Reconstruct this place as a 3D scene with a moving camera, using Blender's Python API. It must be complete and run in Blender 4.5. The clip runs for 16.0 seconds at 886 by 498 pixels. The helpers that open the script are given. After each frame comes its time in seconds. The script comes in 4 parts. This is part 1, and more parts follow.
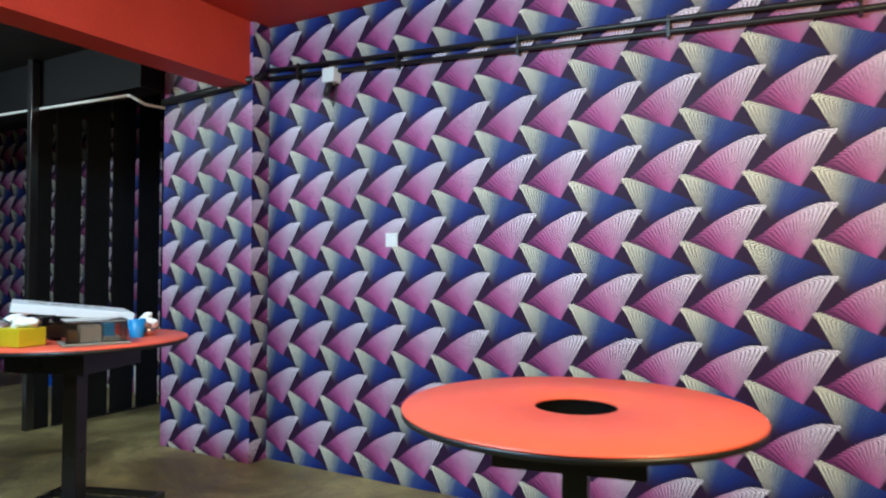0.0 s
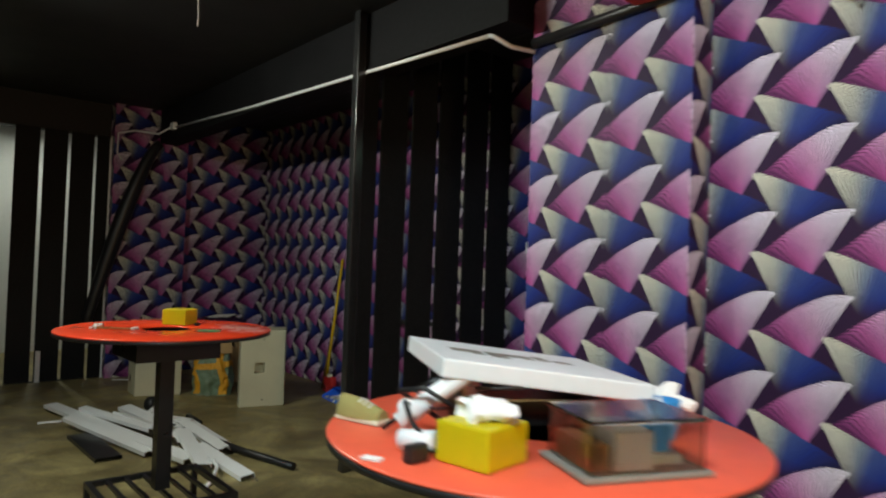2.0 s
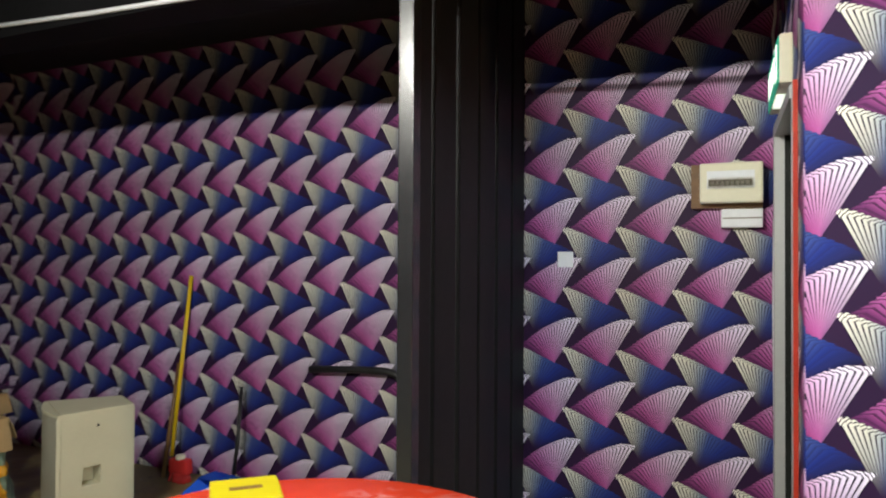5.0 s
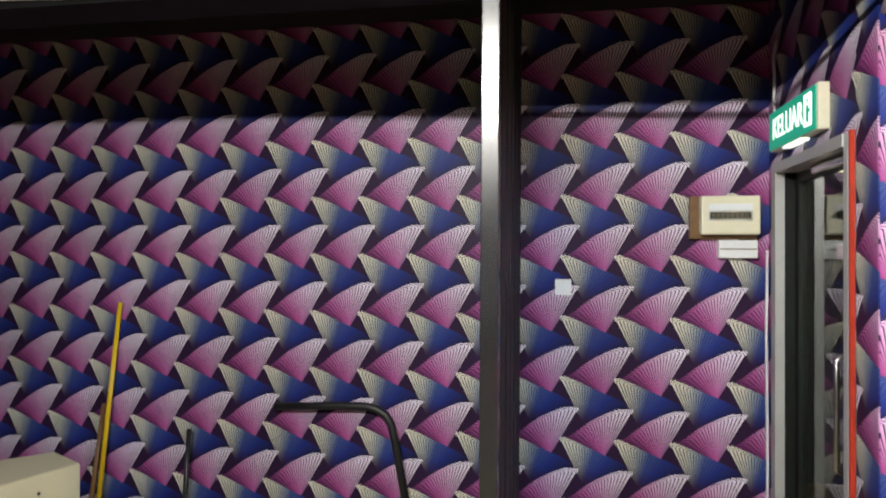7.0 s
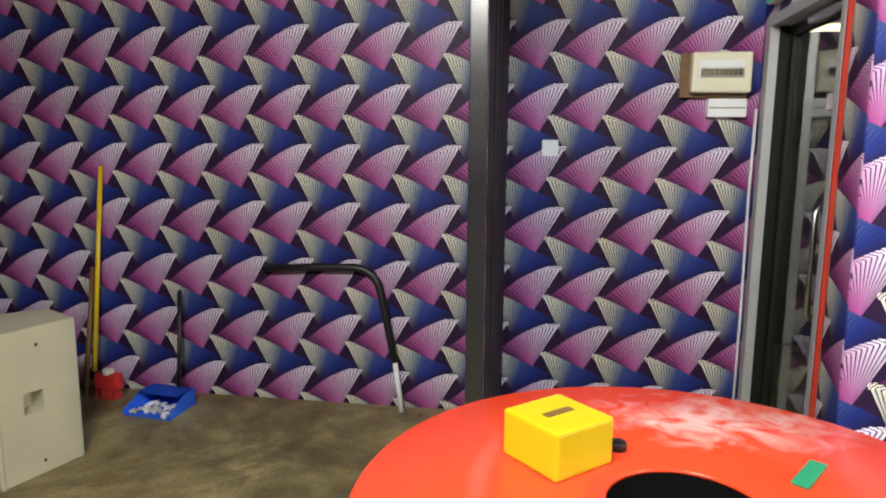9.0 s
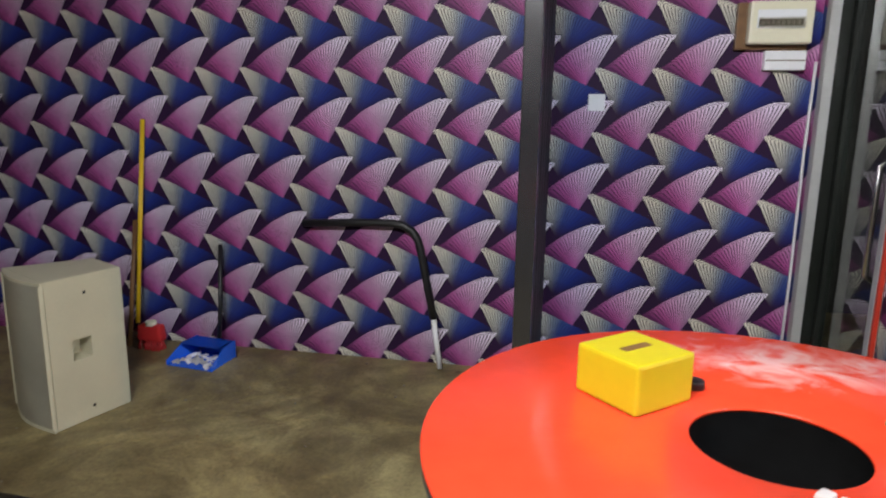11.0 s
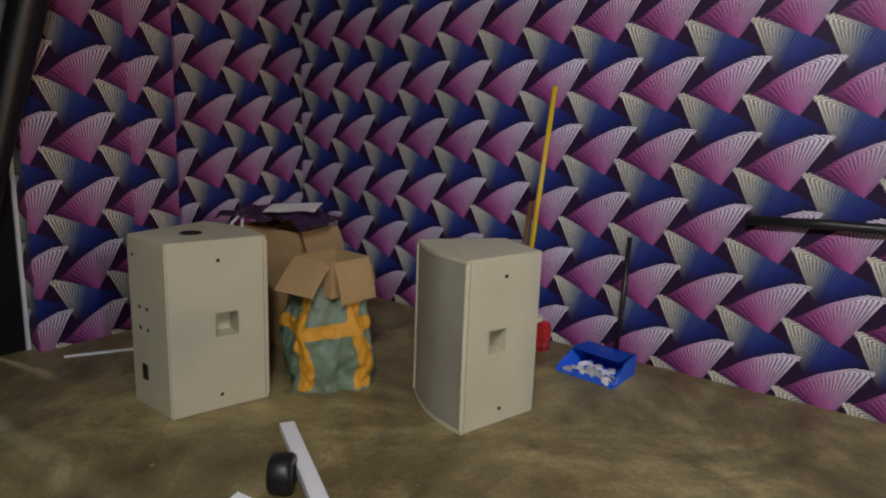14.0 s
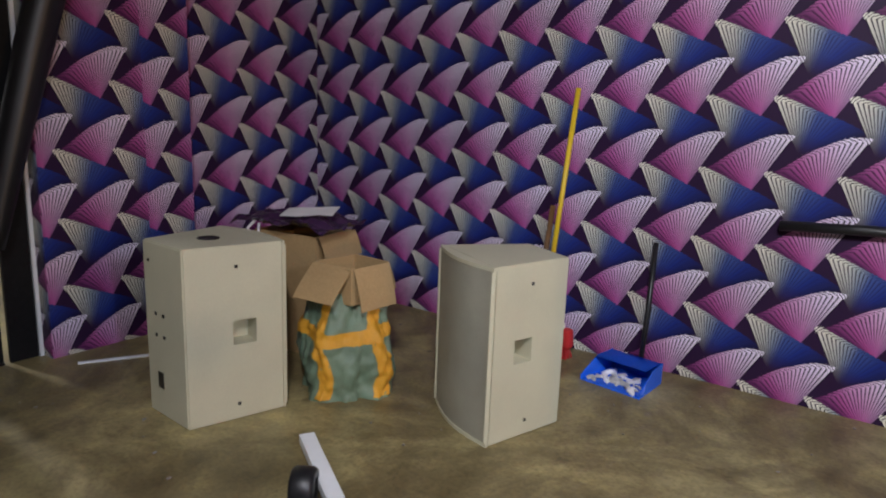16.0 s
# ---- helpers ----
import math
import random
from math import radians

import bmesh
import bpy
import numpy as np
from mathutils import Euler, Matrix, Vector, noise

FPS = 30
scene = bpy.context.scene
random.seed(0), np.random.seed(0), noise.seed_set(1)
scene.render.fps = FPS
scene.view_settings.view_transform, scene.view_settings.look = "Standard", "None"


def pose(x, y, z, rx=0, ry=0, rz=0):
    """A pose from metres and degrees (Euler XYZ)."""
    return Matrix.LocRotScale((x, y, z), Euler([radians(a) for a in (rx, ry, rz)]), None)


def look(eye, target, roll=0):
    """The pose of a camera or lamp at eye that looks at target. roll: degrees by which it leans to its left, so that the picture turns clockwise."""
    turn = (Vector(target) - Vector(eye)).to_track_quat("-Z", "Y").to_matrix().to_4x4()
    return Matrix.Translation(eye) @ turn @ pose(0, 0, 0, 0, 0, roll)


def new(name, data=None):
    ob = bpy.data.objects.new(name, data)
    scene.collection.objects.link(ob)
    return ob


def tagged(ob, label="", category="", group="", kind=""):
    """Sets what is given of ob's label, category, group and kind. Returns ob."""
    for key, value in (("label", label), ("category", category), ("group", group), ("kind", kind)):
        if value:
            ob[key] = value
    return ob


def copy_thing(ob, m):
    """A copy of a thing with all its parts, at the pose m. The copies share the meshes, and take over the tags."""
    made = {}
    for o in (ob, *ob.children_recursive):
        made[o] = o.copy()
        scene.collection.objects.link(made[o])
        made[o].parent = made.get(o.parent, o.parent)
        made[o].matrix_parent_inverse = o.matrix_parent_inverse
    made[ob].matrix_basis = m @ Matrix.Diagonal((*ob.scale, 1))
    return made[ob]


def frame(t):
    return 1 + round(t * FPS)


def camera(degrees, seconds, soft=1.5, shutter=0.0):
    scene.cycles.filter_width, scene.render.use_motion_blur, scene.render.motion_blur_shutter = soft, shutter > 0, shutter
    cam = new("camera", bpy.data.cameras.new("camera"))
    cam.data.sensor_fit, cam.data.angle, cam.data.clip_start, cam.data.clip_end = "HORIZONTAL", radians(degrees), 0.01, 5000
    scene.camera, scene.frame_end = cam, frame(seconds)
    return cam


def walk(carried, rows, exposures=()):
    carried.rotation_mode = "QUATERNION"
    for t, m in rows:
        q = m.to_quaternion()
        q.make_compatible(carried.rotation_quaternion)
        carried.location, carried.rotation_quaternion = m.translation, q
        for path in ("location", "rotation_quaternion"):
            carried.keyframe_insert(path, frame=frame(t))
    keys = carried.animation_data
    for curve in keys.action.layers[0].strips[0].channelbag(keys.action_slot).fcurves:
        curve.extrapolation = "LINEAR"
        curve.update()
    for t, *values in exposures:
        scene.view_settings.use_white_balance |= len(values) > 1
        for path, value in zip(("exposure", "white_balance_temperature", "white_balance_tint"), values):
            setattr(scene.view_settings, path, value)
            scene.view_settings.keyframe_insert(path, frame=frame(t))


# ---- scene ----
cam = camera(67.6, 16.0, soft=2.1, shutter=0.5)
PATH = [
    (0, (4.961, -0.128, 1.25), (3.963, 1.605, 1.299), 0.2),
    (0.5, (4.636, 0.125, 1.28), (3.618, 1.847, 1.312), 0.4),
    (1, (4.176, 0.283, 1.294), (2.995, 1.897, 1.323), 0.9),
    (1.5, (3.699, 0.377, 1.292), (2.365, 1.867, 1.322), 1.0),
    (2, (3.179, 0.442, 1.272), (1.663, 1.745, 1.318), 2.0),
    (2.5, (2.721, 0.47, 1.282), (1.209, 1.778, 1.337), 2.1),
    (3, (2.272, 0.529, 1.271), (0.791, 1.873, 1.323), 2.1),
    (3.5, (1.885, 0.571, 1.288), (0.682, 2.168, 1.335), 1.3),
    (4, (1.473, 0.64, 1.338), (0.407, 2.331, 1.388), 0.7),
    (6.5, (0.067, 0.641, 1.508), (-0.288, 2.609, 1.509), 0.4),
    (7, (-0.029, 0.608, 1.553), (-0.37, 2.579, 1.58), 0.4),
    (7.5, (-0.052, 0.6, 1.56), (-0.384, 2.57, 1.644), 0.3),
    (8, (-0.044, 0.598, 1.492), (-0.348, 2.573, 1.572), 0.1),
    (8.5, (-0.021, 0.614, 1.404), (-0.332, 2.580, 1.190), 0.2),
    (9.0, (-0.040, 0.602, 1.404), (-0.327, 2.560, 1.103), 0.5),
    (11.5, (-0.143, 0.619, 1.294), (-0.583, 2.526, 0.868), 1.4),
    (12.0, (-0.194, 0.617, 1.243), (-0.898, 2.443, 0.823), 1.4),
    (12.5, (-0.292, 0.667, 1.221), (-0.987, 2.495, 0.806), 1.5),
    (13, (-0.518, 0.748, 1.228), (-1.334, 2.525, 0.807), 1.8),
    (13.5, (-0.752, 0.84, 1.194), (-1.682, 2.561, 0.781), 2.1),
    (14, (-0.966, 0.972, 1.152), (-2.095, 2.572, 0.745), 2.1),
    (14.5, (-1.076, 1.017, 1.121), (-2.211, 2.612, 0.71), 2.0),
    (15, (-1.105, 1.005, 1.122), (-2.225, 2.613, 0.725), 2.2),
    (15.5, (-1.082, 1.013, 1.135), (-2.21, 2.617, 0.745), 2.2),
    (16, (-1.056, 0.997, 1.149), (-2.205, 2.584, 0.748), 2.1),
]
walk(cam, [(t, look(eye, target, roll)) for t, eye, target, roll in PATH],
     [(0.0, -0.83, 5750, -10), (0.5, -0.88, 6800, -12), (1.0, -0.90, 7250, -3), (2.0, -0.97, 7300, -5), (3.0, -1.15, 7200, -4), (3.5, -0.9, 7400, 0), (4.2, -0.33, 7300, 3), (6.3, 0.3, 7100, 6), (9.2, 0.2, 7100, 8), (11.3, -0.05, 6600, 11), (12.0, -0.16, 6600, 11), (13.0, -0.2, 6750, 16), (14.0, -0.02, 6700, 14), (16.0, 0.38, 6350, 15)])

# ---- world and light ----
world = bpy.data.worlds.new("world")
scene.world = world
world.use_nodes = True
world.node_tree.nodes["Background"].inputs[0].default_value = (0.02, 0.022, 0.025, 1)
world.node_tree.nodes["Background"].inputs[1].default_value = 0.3


def area_lamp(name, eye, target, sx, sy, watts, colour):
    data = bpy.data.lights.new(name, "AREA")
    data.shape, data.size, data.size_y, data.energy, data.color = "RECTANGLE", sx, sy, watts, colour
    ob = new(name, data)
    ob.matrix_world = look(eye, target)
    return tagged(ob, kind="structure")


# ceiling tubes of the hall, in one row behind the walk, and a warm lamp at its far end
area_lamp("tube_light_west", (-1.9, -0.10, 2.74), (-1.9, 0.90, 1.84), 1.2, 0.06, 3, (0.97, 0.97, 0.99))
area_lamp("tube_light_middle", (-0.55, 0.35, 2.70), (-0.02, 1.35, 2.05), 1.2, 0.06, 106, (0.96, 0.97, 1.0))
area_lamp("tube_light_hall", (3.35, -0.10, 2.74), (3.5, 0.90, 1.84), 1.2, 0.06, 195, (0.64, 0.81, 1.0))
area_lamp("lamp_warm", (5.6, 0.95, 1.95), (4.0, 3.0, 0.85), 0.35, 0.35, 78, (1.0, 0.66, 0.34))
area_lamp("tube_light_back", (1.0, -3.2, 2.74), (1.0, -3.2, 0.0), 2.4, 0.06, 26, (0.96, 0.97, 1.0))
area_lamp("corridor_light", (-5.5, 1.9, 2.70), (-5.5, 1.9, 0.0), 0.9, 0.10, 26, (0.95, 0.98, 1.0))
area_lamp("back_room_light", (2.6, 4.6, 2.6), (2.6, 4.6, 0.0), 0.5, 0.5, 1.5, (1.0, 0.95, 0.85))

# ---- materials ----


def nodes_of(name):
    m = bpy.data.materials.new(name)
    m.use_nodes = True
    return m, m.node_tree, m.node_tree.nodes["Principled BSDF"]


def plain(name, colour, rough=0.5, metal=0.0, grain=40.0, stain=3.0, vary=0.12, bump=0.05, coat=0.0):
    """A surface with fine grain and broad stains."""
    m, t, b = nodes_of(name)
    co = t.nodes.new("ShaderNodeTexCoord")
    n1, n2 = t.nodes.new("ShaderNodeTexNoise"), t.nodes.new("ShaderNodeTexNoise")
    n1.inputs["Scale"].default_value, n2.inputs["Scale"].default_value = grain, stain
    n1.inputs["Detail"].default_value = n2.inputs["Detail"].default_value = 5
    t.links.new(co.outputs["Object"], n1.inputs["Vector"])
    t.links.new(co.outputs["Object"], n2.inputs["Vector"])
    add = t.nodes.new("ShaderNodeMath")
    add.operation = "ADD"
    t.links.new(n1.outputs["Fac"], add.inputs[0])
    t.links.new(n2.outputs["Fac"], add.inputs[1])
    mr = t.nodes.new("ShaderNodeMapRange")
    mr.inputs["From Min"].default_value, mr.inputs["From Max"].default_value = 0.6, 1.4
    mr.inputs["To Min"].default_value, mr.inputs["To Max"].default_value = 1 - vary, 1 + vary
    t.links.new(add.outputs[0], mr.inputs["Value"])
    hs = t.nodes.new("ShaderNodeHueSaturation")
    hs.inputs["Color"].default_value = (*colour, 1)
    t.links.new(mr.outputs[0], hs.inputs["Value"])
    t.links.new(hs.outputs[0], b.inputs["Base Color"])
    rr = t.nodes.new("ShaderNodeMapRange")
    rr.inputs["To Min"].default_value, rr.inputs["To Max"].default_value = max(0.02, rough - 0.1), min(1, rough + 0.1)
    t.links.new(n2.outputs["Fac"], rr.inputs["Value"])
    t.links.new(rr.outputs[0], b.inputs["Roughness"])
    b.inputs["Metallic"].default_value = metal
    b.inputs["Coat Weight"].default_value = coat
    if bump:
        bp = t.nodes.new("ShaderNodeBump")
        bp.inputs["Strength"].default_value, bp.inputs["Distance"].default_value = bump, 0.01
        t.links.new(n1.outputs["Fac"], bp.inputs["Height"])
        t.links.new(bp.outputs[0], b.inputs["Normal"])
    return m


def math_node(t, op, a, b=None, c=None):
    n = t.nodes.new("ShaderNodeMath")
    n.operation = op
    for i, v in enumerate((a, b, c)):
        if v is None:
            continue
        if isinstance(v, (int, float)):
            n.inputs[i].default_value = v
        else:
            t.links.new(v, n.inputs[i])
    return n.outputs[0]


CELL_W, CELL_H = 0.265, 0.305


def ramp(t, fac, stops, mode="LINEAR"):
    r = t.nodes.new("ShaderNodeValToRGB")
    r.color_ramp.interpolation = mode
    e = r.color_ramp.elements
    while len(e) < len(stops):
        e.new(0.5)
    for el, (p, c) in zip(e, stops):
        el.position, el.color = p, (*c, 1) if len(c) == 3 else c
    t.links.new(fac, r.inputs["Fac"])
    return r.outputs["Color"]


def fan_group(name, a0, a1, radii, blades, hand, along, outer, weight, root, dark_side):
    """A node group that prints one fan of overlapping blades about its apex: cover and colour. hand: 1 if the blades pack towards a1, -1 towards a0."""
    g = bpy.data.node_groups.new(name, "ShaderNodeTree")
    g.interface.new_socket("X", in_out="INPUT", socket_type="NodeSocketFloat")
    g.interface.new_socket("Z", in_out="INPUT", socket_type="NodeSocketFloat")
    g.interface.new_socket("Cover", in_out="OUTPUT", socket_type="NodeSocketFloat")
    g.interface.new_socket("Color", in_out="OUTPUT", socket_type="NodeSocketColor")
    gi, go = g.nodes.new("NodeGroupInput"), g.nodes.new("NodeGroupOutput")
    x, z = gi.outputs["X"], gi.outputs["Z"]
    ang = math_node(g, "ARCTAN2", x, z)
    tt = math_node(g, "DIVIDE", math_node(g, "SUBTRACT", ang, radians(a0)), radians(a1 - a0))
    rad = math_node(g, "SQRT", math_node(g, "ADD", math_node(g, "MULTIPLY", x, x), math_node(g, "MULTIPLY", z, z)))
    # blades stand closer together towards the pale side
    far = math_node(g, "MAXIMUM", tt if hand > 0 else math_node(g, "SUBTRACT", 1.0, tt), 0.0)
    place = math_node(g, "MULTIPLY", math_node(g, "POWER", far, 1.45), blades)
    # stepped rim: every blade ends in a slanted cut
    lim = ramp(g, tt, [((a - a0) / (a1 - a0), (r / 0.4,) * 3) for a, r in radii])
    edge = math_node(g, "MULTIPLY", lim, 0.4)
    edge = math_node(g, "ADD", edge, math_node(g, "MULTIPLY", math_node(g, "SUBTRACT", 0.5, math_node(g, "FRACT", place)), 0.004))
    inside = math_node(g, "MULTIPLY", math_node(g, "LESS_THAN", rad, edge),
                       math_node(g, "MULTIPLY", math_node(g, "GREATER_THAN", tt, 0.0), math_node(g, "LESS_THAN", tt, 1.0)))
    frac = math_node(g, "MINIMUM", math_node(g, "DIVIDE", rad, edge), 1.0)
    # the side line of a blade turns over at its top and runs back along the cut
    hook = math_node(g, "MULTIPLY", math_node(g, "MAXIMUM", math_node(g, "SUBTRACT", frac, HOOK), 0.0), 0.085 / (1 - HOOK))
    step = math_node(g, "FRACT", math_node(g, "MULTIPLY", math_node(g, "POWER", math_node(g, "ADD", far, hook), 1.45), blades))
    # blade colour across the fan, paler towards the rim
    c1, c2 = ramp(g, tt, along), ramp(g, tt, outer)
    mix = g.nodes.new("ShaderNodeMix")
    mix.data_type = "RGBA"
    g.links.new(math_node(g, "POWER", frac, weight), mix.inputs[0])
    g.links.new(c1, mix.inputs[6])
    g.links.new(c2, mix.inputs[7])
    # each blade is a little paler beside its leading edge
    tone = g.nodes.new("ShaderNodeHueSaturation")
    g.links.new(math_node(g, "ADD", math_node(g, "MULTIPLY", step, 0.22), 0.89), tone.inputs["Value"])
    g.links.new(mix.outputs[2], tone.inputs["Color"])
    blade = tone.outputs[0]
    if root:
        # the foot of the fan sinks into the dark ground of the print
        foot = g.nodes.new("ShaderNodeMix")
        foot.data_type = "RGBA"
        fr = g.nodes.new("ShaderNodeMapRange")
        fr.inputs["From Min"].default_value, fr.inputs["From Max"].default_value = root - 0.25, root + 0.2
        g.links.new(frac, fr.inputs["Value"])
        g.links.new(fr.outputs[0], foot.inputs[0])
        foot.inputs[6].default_value = (*INK, 1)
        g.links.new(blade, foot.inputs[7])
        blade = foot.outputs[2]
    # dark line beside every blade
    line = math_node(g, "GREATER_THAN", step, math_node(g, "SUBTRACT", 0.77, math_node(g, "MULTIPLY", frac, 0.12)))
    line = math_node(g, "MULTIPLY", math_node(g, "MULTIPLY", line, ramp(g, tt, dark_side)), math_node(g, "MINIMUM", math_node(g, "MULTIPLY", frac, 1.9), 1.0))
    dk = g.nodes.new("ShaderNodeMix")
    dk.data_type = "RGBA"
    g.links.new(line, dk.inputs[0])
    g.links.new(blade, dk.inputs[6])
    dk.inputs[7].default_value = (0.012, 0.005, 0.022, 1)
    g.links.new(inside, go.inputs["Cover"])
    g.links.new(dk.outputs[2], go.inputs["Color"])
    return g


HOOK = 0.91
INK = (0.026, 0.010, 0.038)
PINK = fan_group("pink_fan", -70, 31, [(-70, 0.215), (-53, 0.186), (-42, 0.181), (-30, 0.183), (-19, 0.190), (-4, 0.206), (8, 0.231), (18, 0.258), (24, 0.276), (31, 0.284)], 18, 1,
                 [(0.0, (0.030, 0.010, 0.036)), (0.14, (0.13, 0.022, 0.105)), (0.32, (0.35, 0.052, 0.22)), (0.75, (0.42, 0.082, 0.285)), (1.0, (0.22, 0.060, 0.21))],
                 [(0.0, (0.035, 0.012, 0.042)), (0.14, (0.17, 0.033, 0.135)), (0.34, (0.45, 0.12, 0.33)), (0.60, (0.72, 0.42, 0.67)), (0.85, (0.92, 0.84, 1.0)), (1.0, (0.93, 0.88, 1.0))], 1.5, 0.0,
                 [(0.0, (0.1,) * 3), (0.2, (0.75,) * 3), (0.5, (0.95,) * 3), (1.0, (1.0,) * 3)])
BLUE = fan_group("blue_fan", -28, 66, [(-28, 0.264), (-22, 0.257), (-16, 0.236), (-9, 0.217), (2, 0.197), (12, 0.187), (24, 0.185), (34, 0.188), (49, 0.206), (66, 0.240)], 17, -1,
                 [(0.0, (0.16, 0.15, 0.15)), (0.14, (0.085, 0.10, 0.17)), (0.32, (0.018, 0.034, 0.20)), (0.75, (0.012, 0.024, 0.18)), (1.0, (0.012, 0.010, 0.040))],
                 [(0.0, (0.92, 0.89, 0.74)), (0.16, (0.76, 0.75, 0.62)), (0.30, (0.34, 0.40, 0.44)), (0.46, (0.060, 0.105, 0.30)), (0.75, (0.015, 0.032, 0.20)), (1.0, (0.014, 0.011, 0.048))], 1.25, 0.32,
                 [(0.0, (1.0,) * 3), (0.3, (0.95,) * 3), (0.5, (0.7,) * 3), (0.7, (0.35,) * 3), (1.0, (0.05,) * 3)])


def wallpaper(name, axis, sign, u0, z0):
    """Vinyl wallpaper with rows of printed fans; u runs along the wall, u0, z0 is the tip of one pink fan."""
    m, t, b = nodes_of(name)
    geo = t.nodes.new("ShaderNodeNewGeometry")
    sep = t.nodes.new("ShaderNodeSeparateXYZ")
    t.links.new(geo.outputs["Position"], sep.inputs[0])
    u = math_node(t, "MULTIPLY", math_node(t, "SUBTRACT", sep.outputs[axis], u0), sign)
    w = math_node(t, "SUBTRACT", sep.outputs[2], z0)
    # place inside one cell: cu in 0..W, cz in -H..0
    cu = math_node(t, "MULTIPLY", math_node(t, "FRACT", math_node(t, "DIVIDE", u, CELL_W)), CELL_W)
    cz = math_node(t, "SUBTRACT", math_node(t, "MULTIPLY", math_node(t, "FRACT", math_node(t, "DIVIDE", w, CELL_H)), CELL_H), CELL_H)
    col = None
    base = (*INK, 1)
    order = []  # back to front
    for shift_z, group, ax, az, cells in ((CELL_H, BLUE, 0.025, -0.390, (-1, 0, 1, 2)), (0.0, PINK, -0.142, -0.245, (2, 1, 0)), (0.0, BLUE, 0.025, -0.390, (-1, 0, 1, 2))):
        for k in cells:
            order.append((group, ax + k * CELL_W, az + shift_z))
    for group, ax, az in order:
        n = t.nodes.new("ShaderNodeGroup")
        n.node_tree = group
        t.links.new(math_node(t, "SUBTRACT", cu, ax), n.inputs["X"])
        t.links.new(math_node(t, "SUBTRACT", cz, az), n.inputs["Z"])
        mx = t.nodes.new("ShaderNodeMix")
        mx.data_type = "RGBA"
        t.links.new(n.outputs["Cover"], mx.inputs[0])
        if col is None:
            mx.inputs[6].default_value = base
        else:
            t.links.new(col, mx.inputs[6])
        t.links.new(n.outputs["Color"], mx.inputs[7])
        col = mx.outputs[2]
    # slight fading and scuffs of the sheet
    nz = t.nodes.new("ShaderNodeTexNoise")
    nz.inputs["Scale"].default_value, nz.inputs["Detail"].default_value = 1.7, 6
    t.links.new(geo.outputs["Position"], nz.inputs["Vector"])
    mr = t.nodes.new("ShaderNodeMapRange")
    mr.inputs["From Min"].default_value, mr.inputs["From Max"].default_value = 0.3, 0.7
    mr.inputs["To Min"].default_value, mr.inputs["To Max"].default_value = 0.88, 1.12
    t.links.new(nz.outputs["Fac"], mr.inputs["Value"])
    hs = t.nodes.new("ShaderNodeHueSaturation")
    t.links.new(col, hs.inputs["Color"])
    t.links.new(mr.outputs[0], hs.inputs["Value"])
    t.links.new(hs.outputs[0], b.inputs["Base Color"])
    b.inputs["Specular IOR Level"].default_value = 0.16
    rr = t.nodes.new("ShaderNodeMapRange")
    rr.inputs["To Min"].default_value, rr.inputs["To Max"].default_value = 0.42, 0.62
    t.links.new(nz.outputs["Fac"], rr.inputs["Value"])
    t.links.new(rr.outputs[0], b.inputs["Roughness"])
    # fine embossing
    n2 = t.nodes.new("ShaderNodeTexNoise")
    n2.inputs["Scale"].default_value = 350
    t.links.new(geo.outputs["Position"], n2.inputs["Vector"])
    bp = t.nodes.new("ShaderNodeBump")
    bp.inputs["Strength"].default_value, bp.inputs["Distance"].default_value = 0.12, 0.002
    t.links.new(n2.outputs["Fac"], bp.inputs["Height"])
    t.links.new(bp.outputs[0], b.inputs["Normal"])
    return m


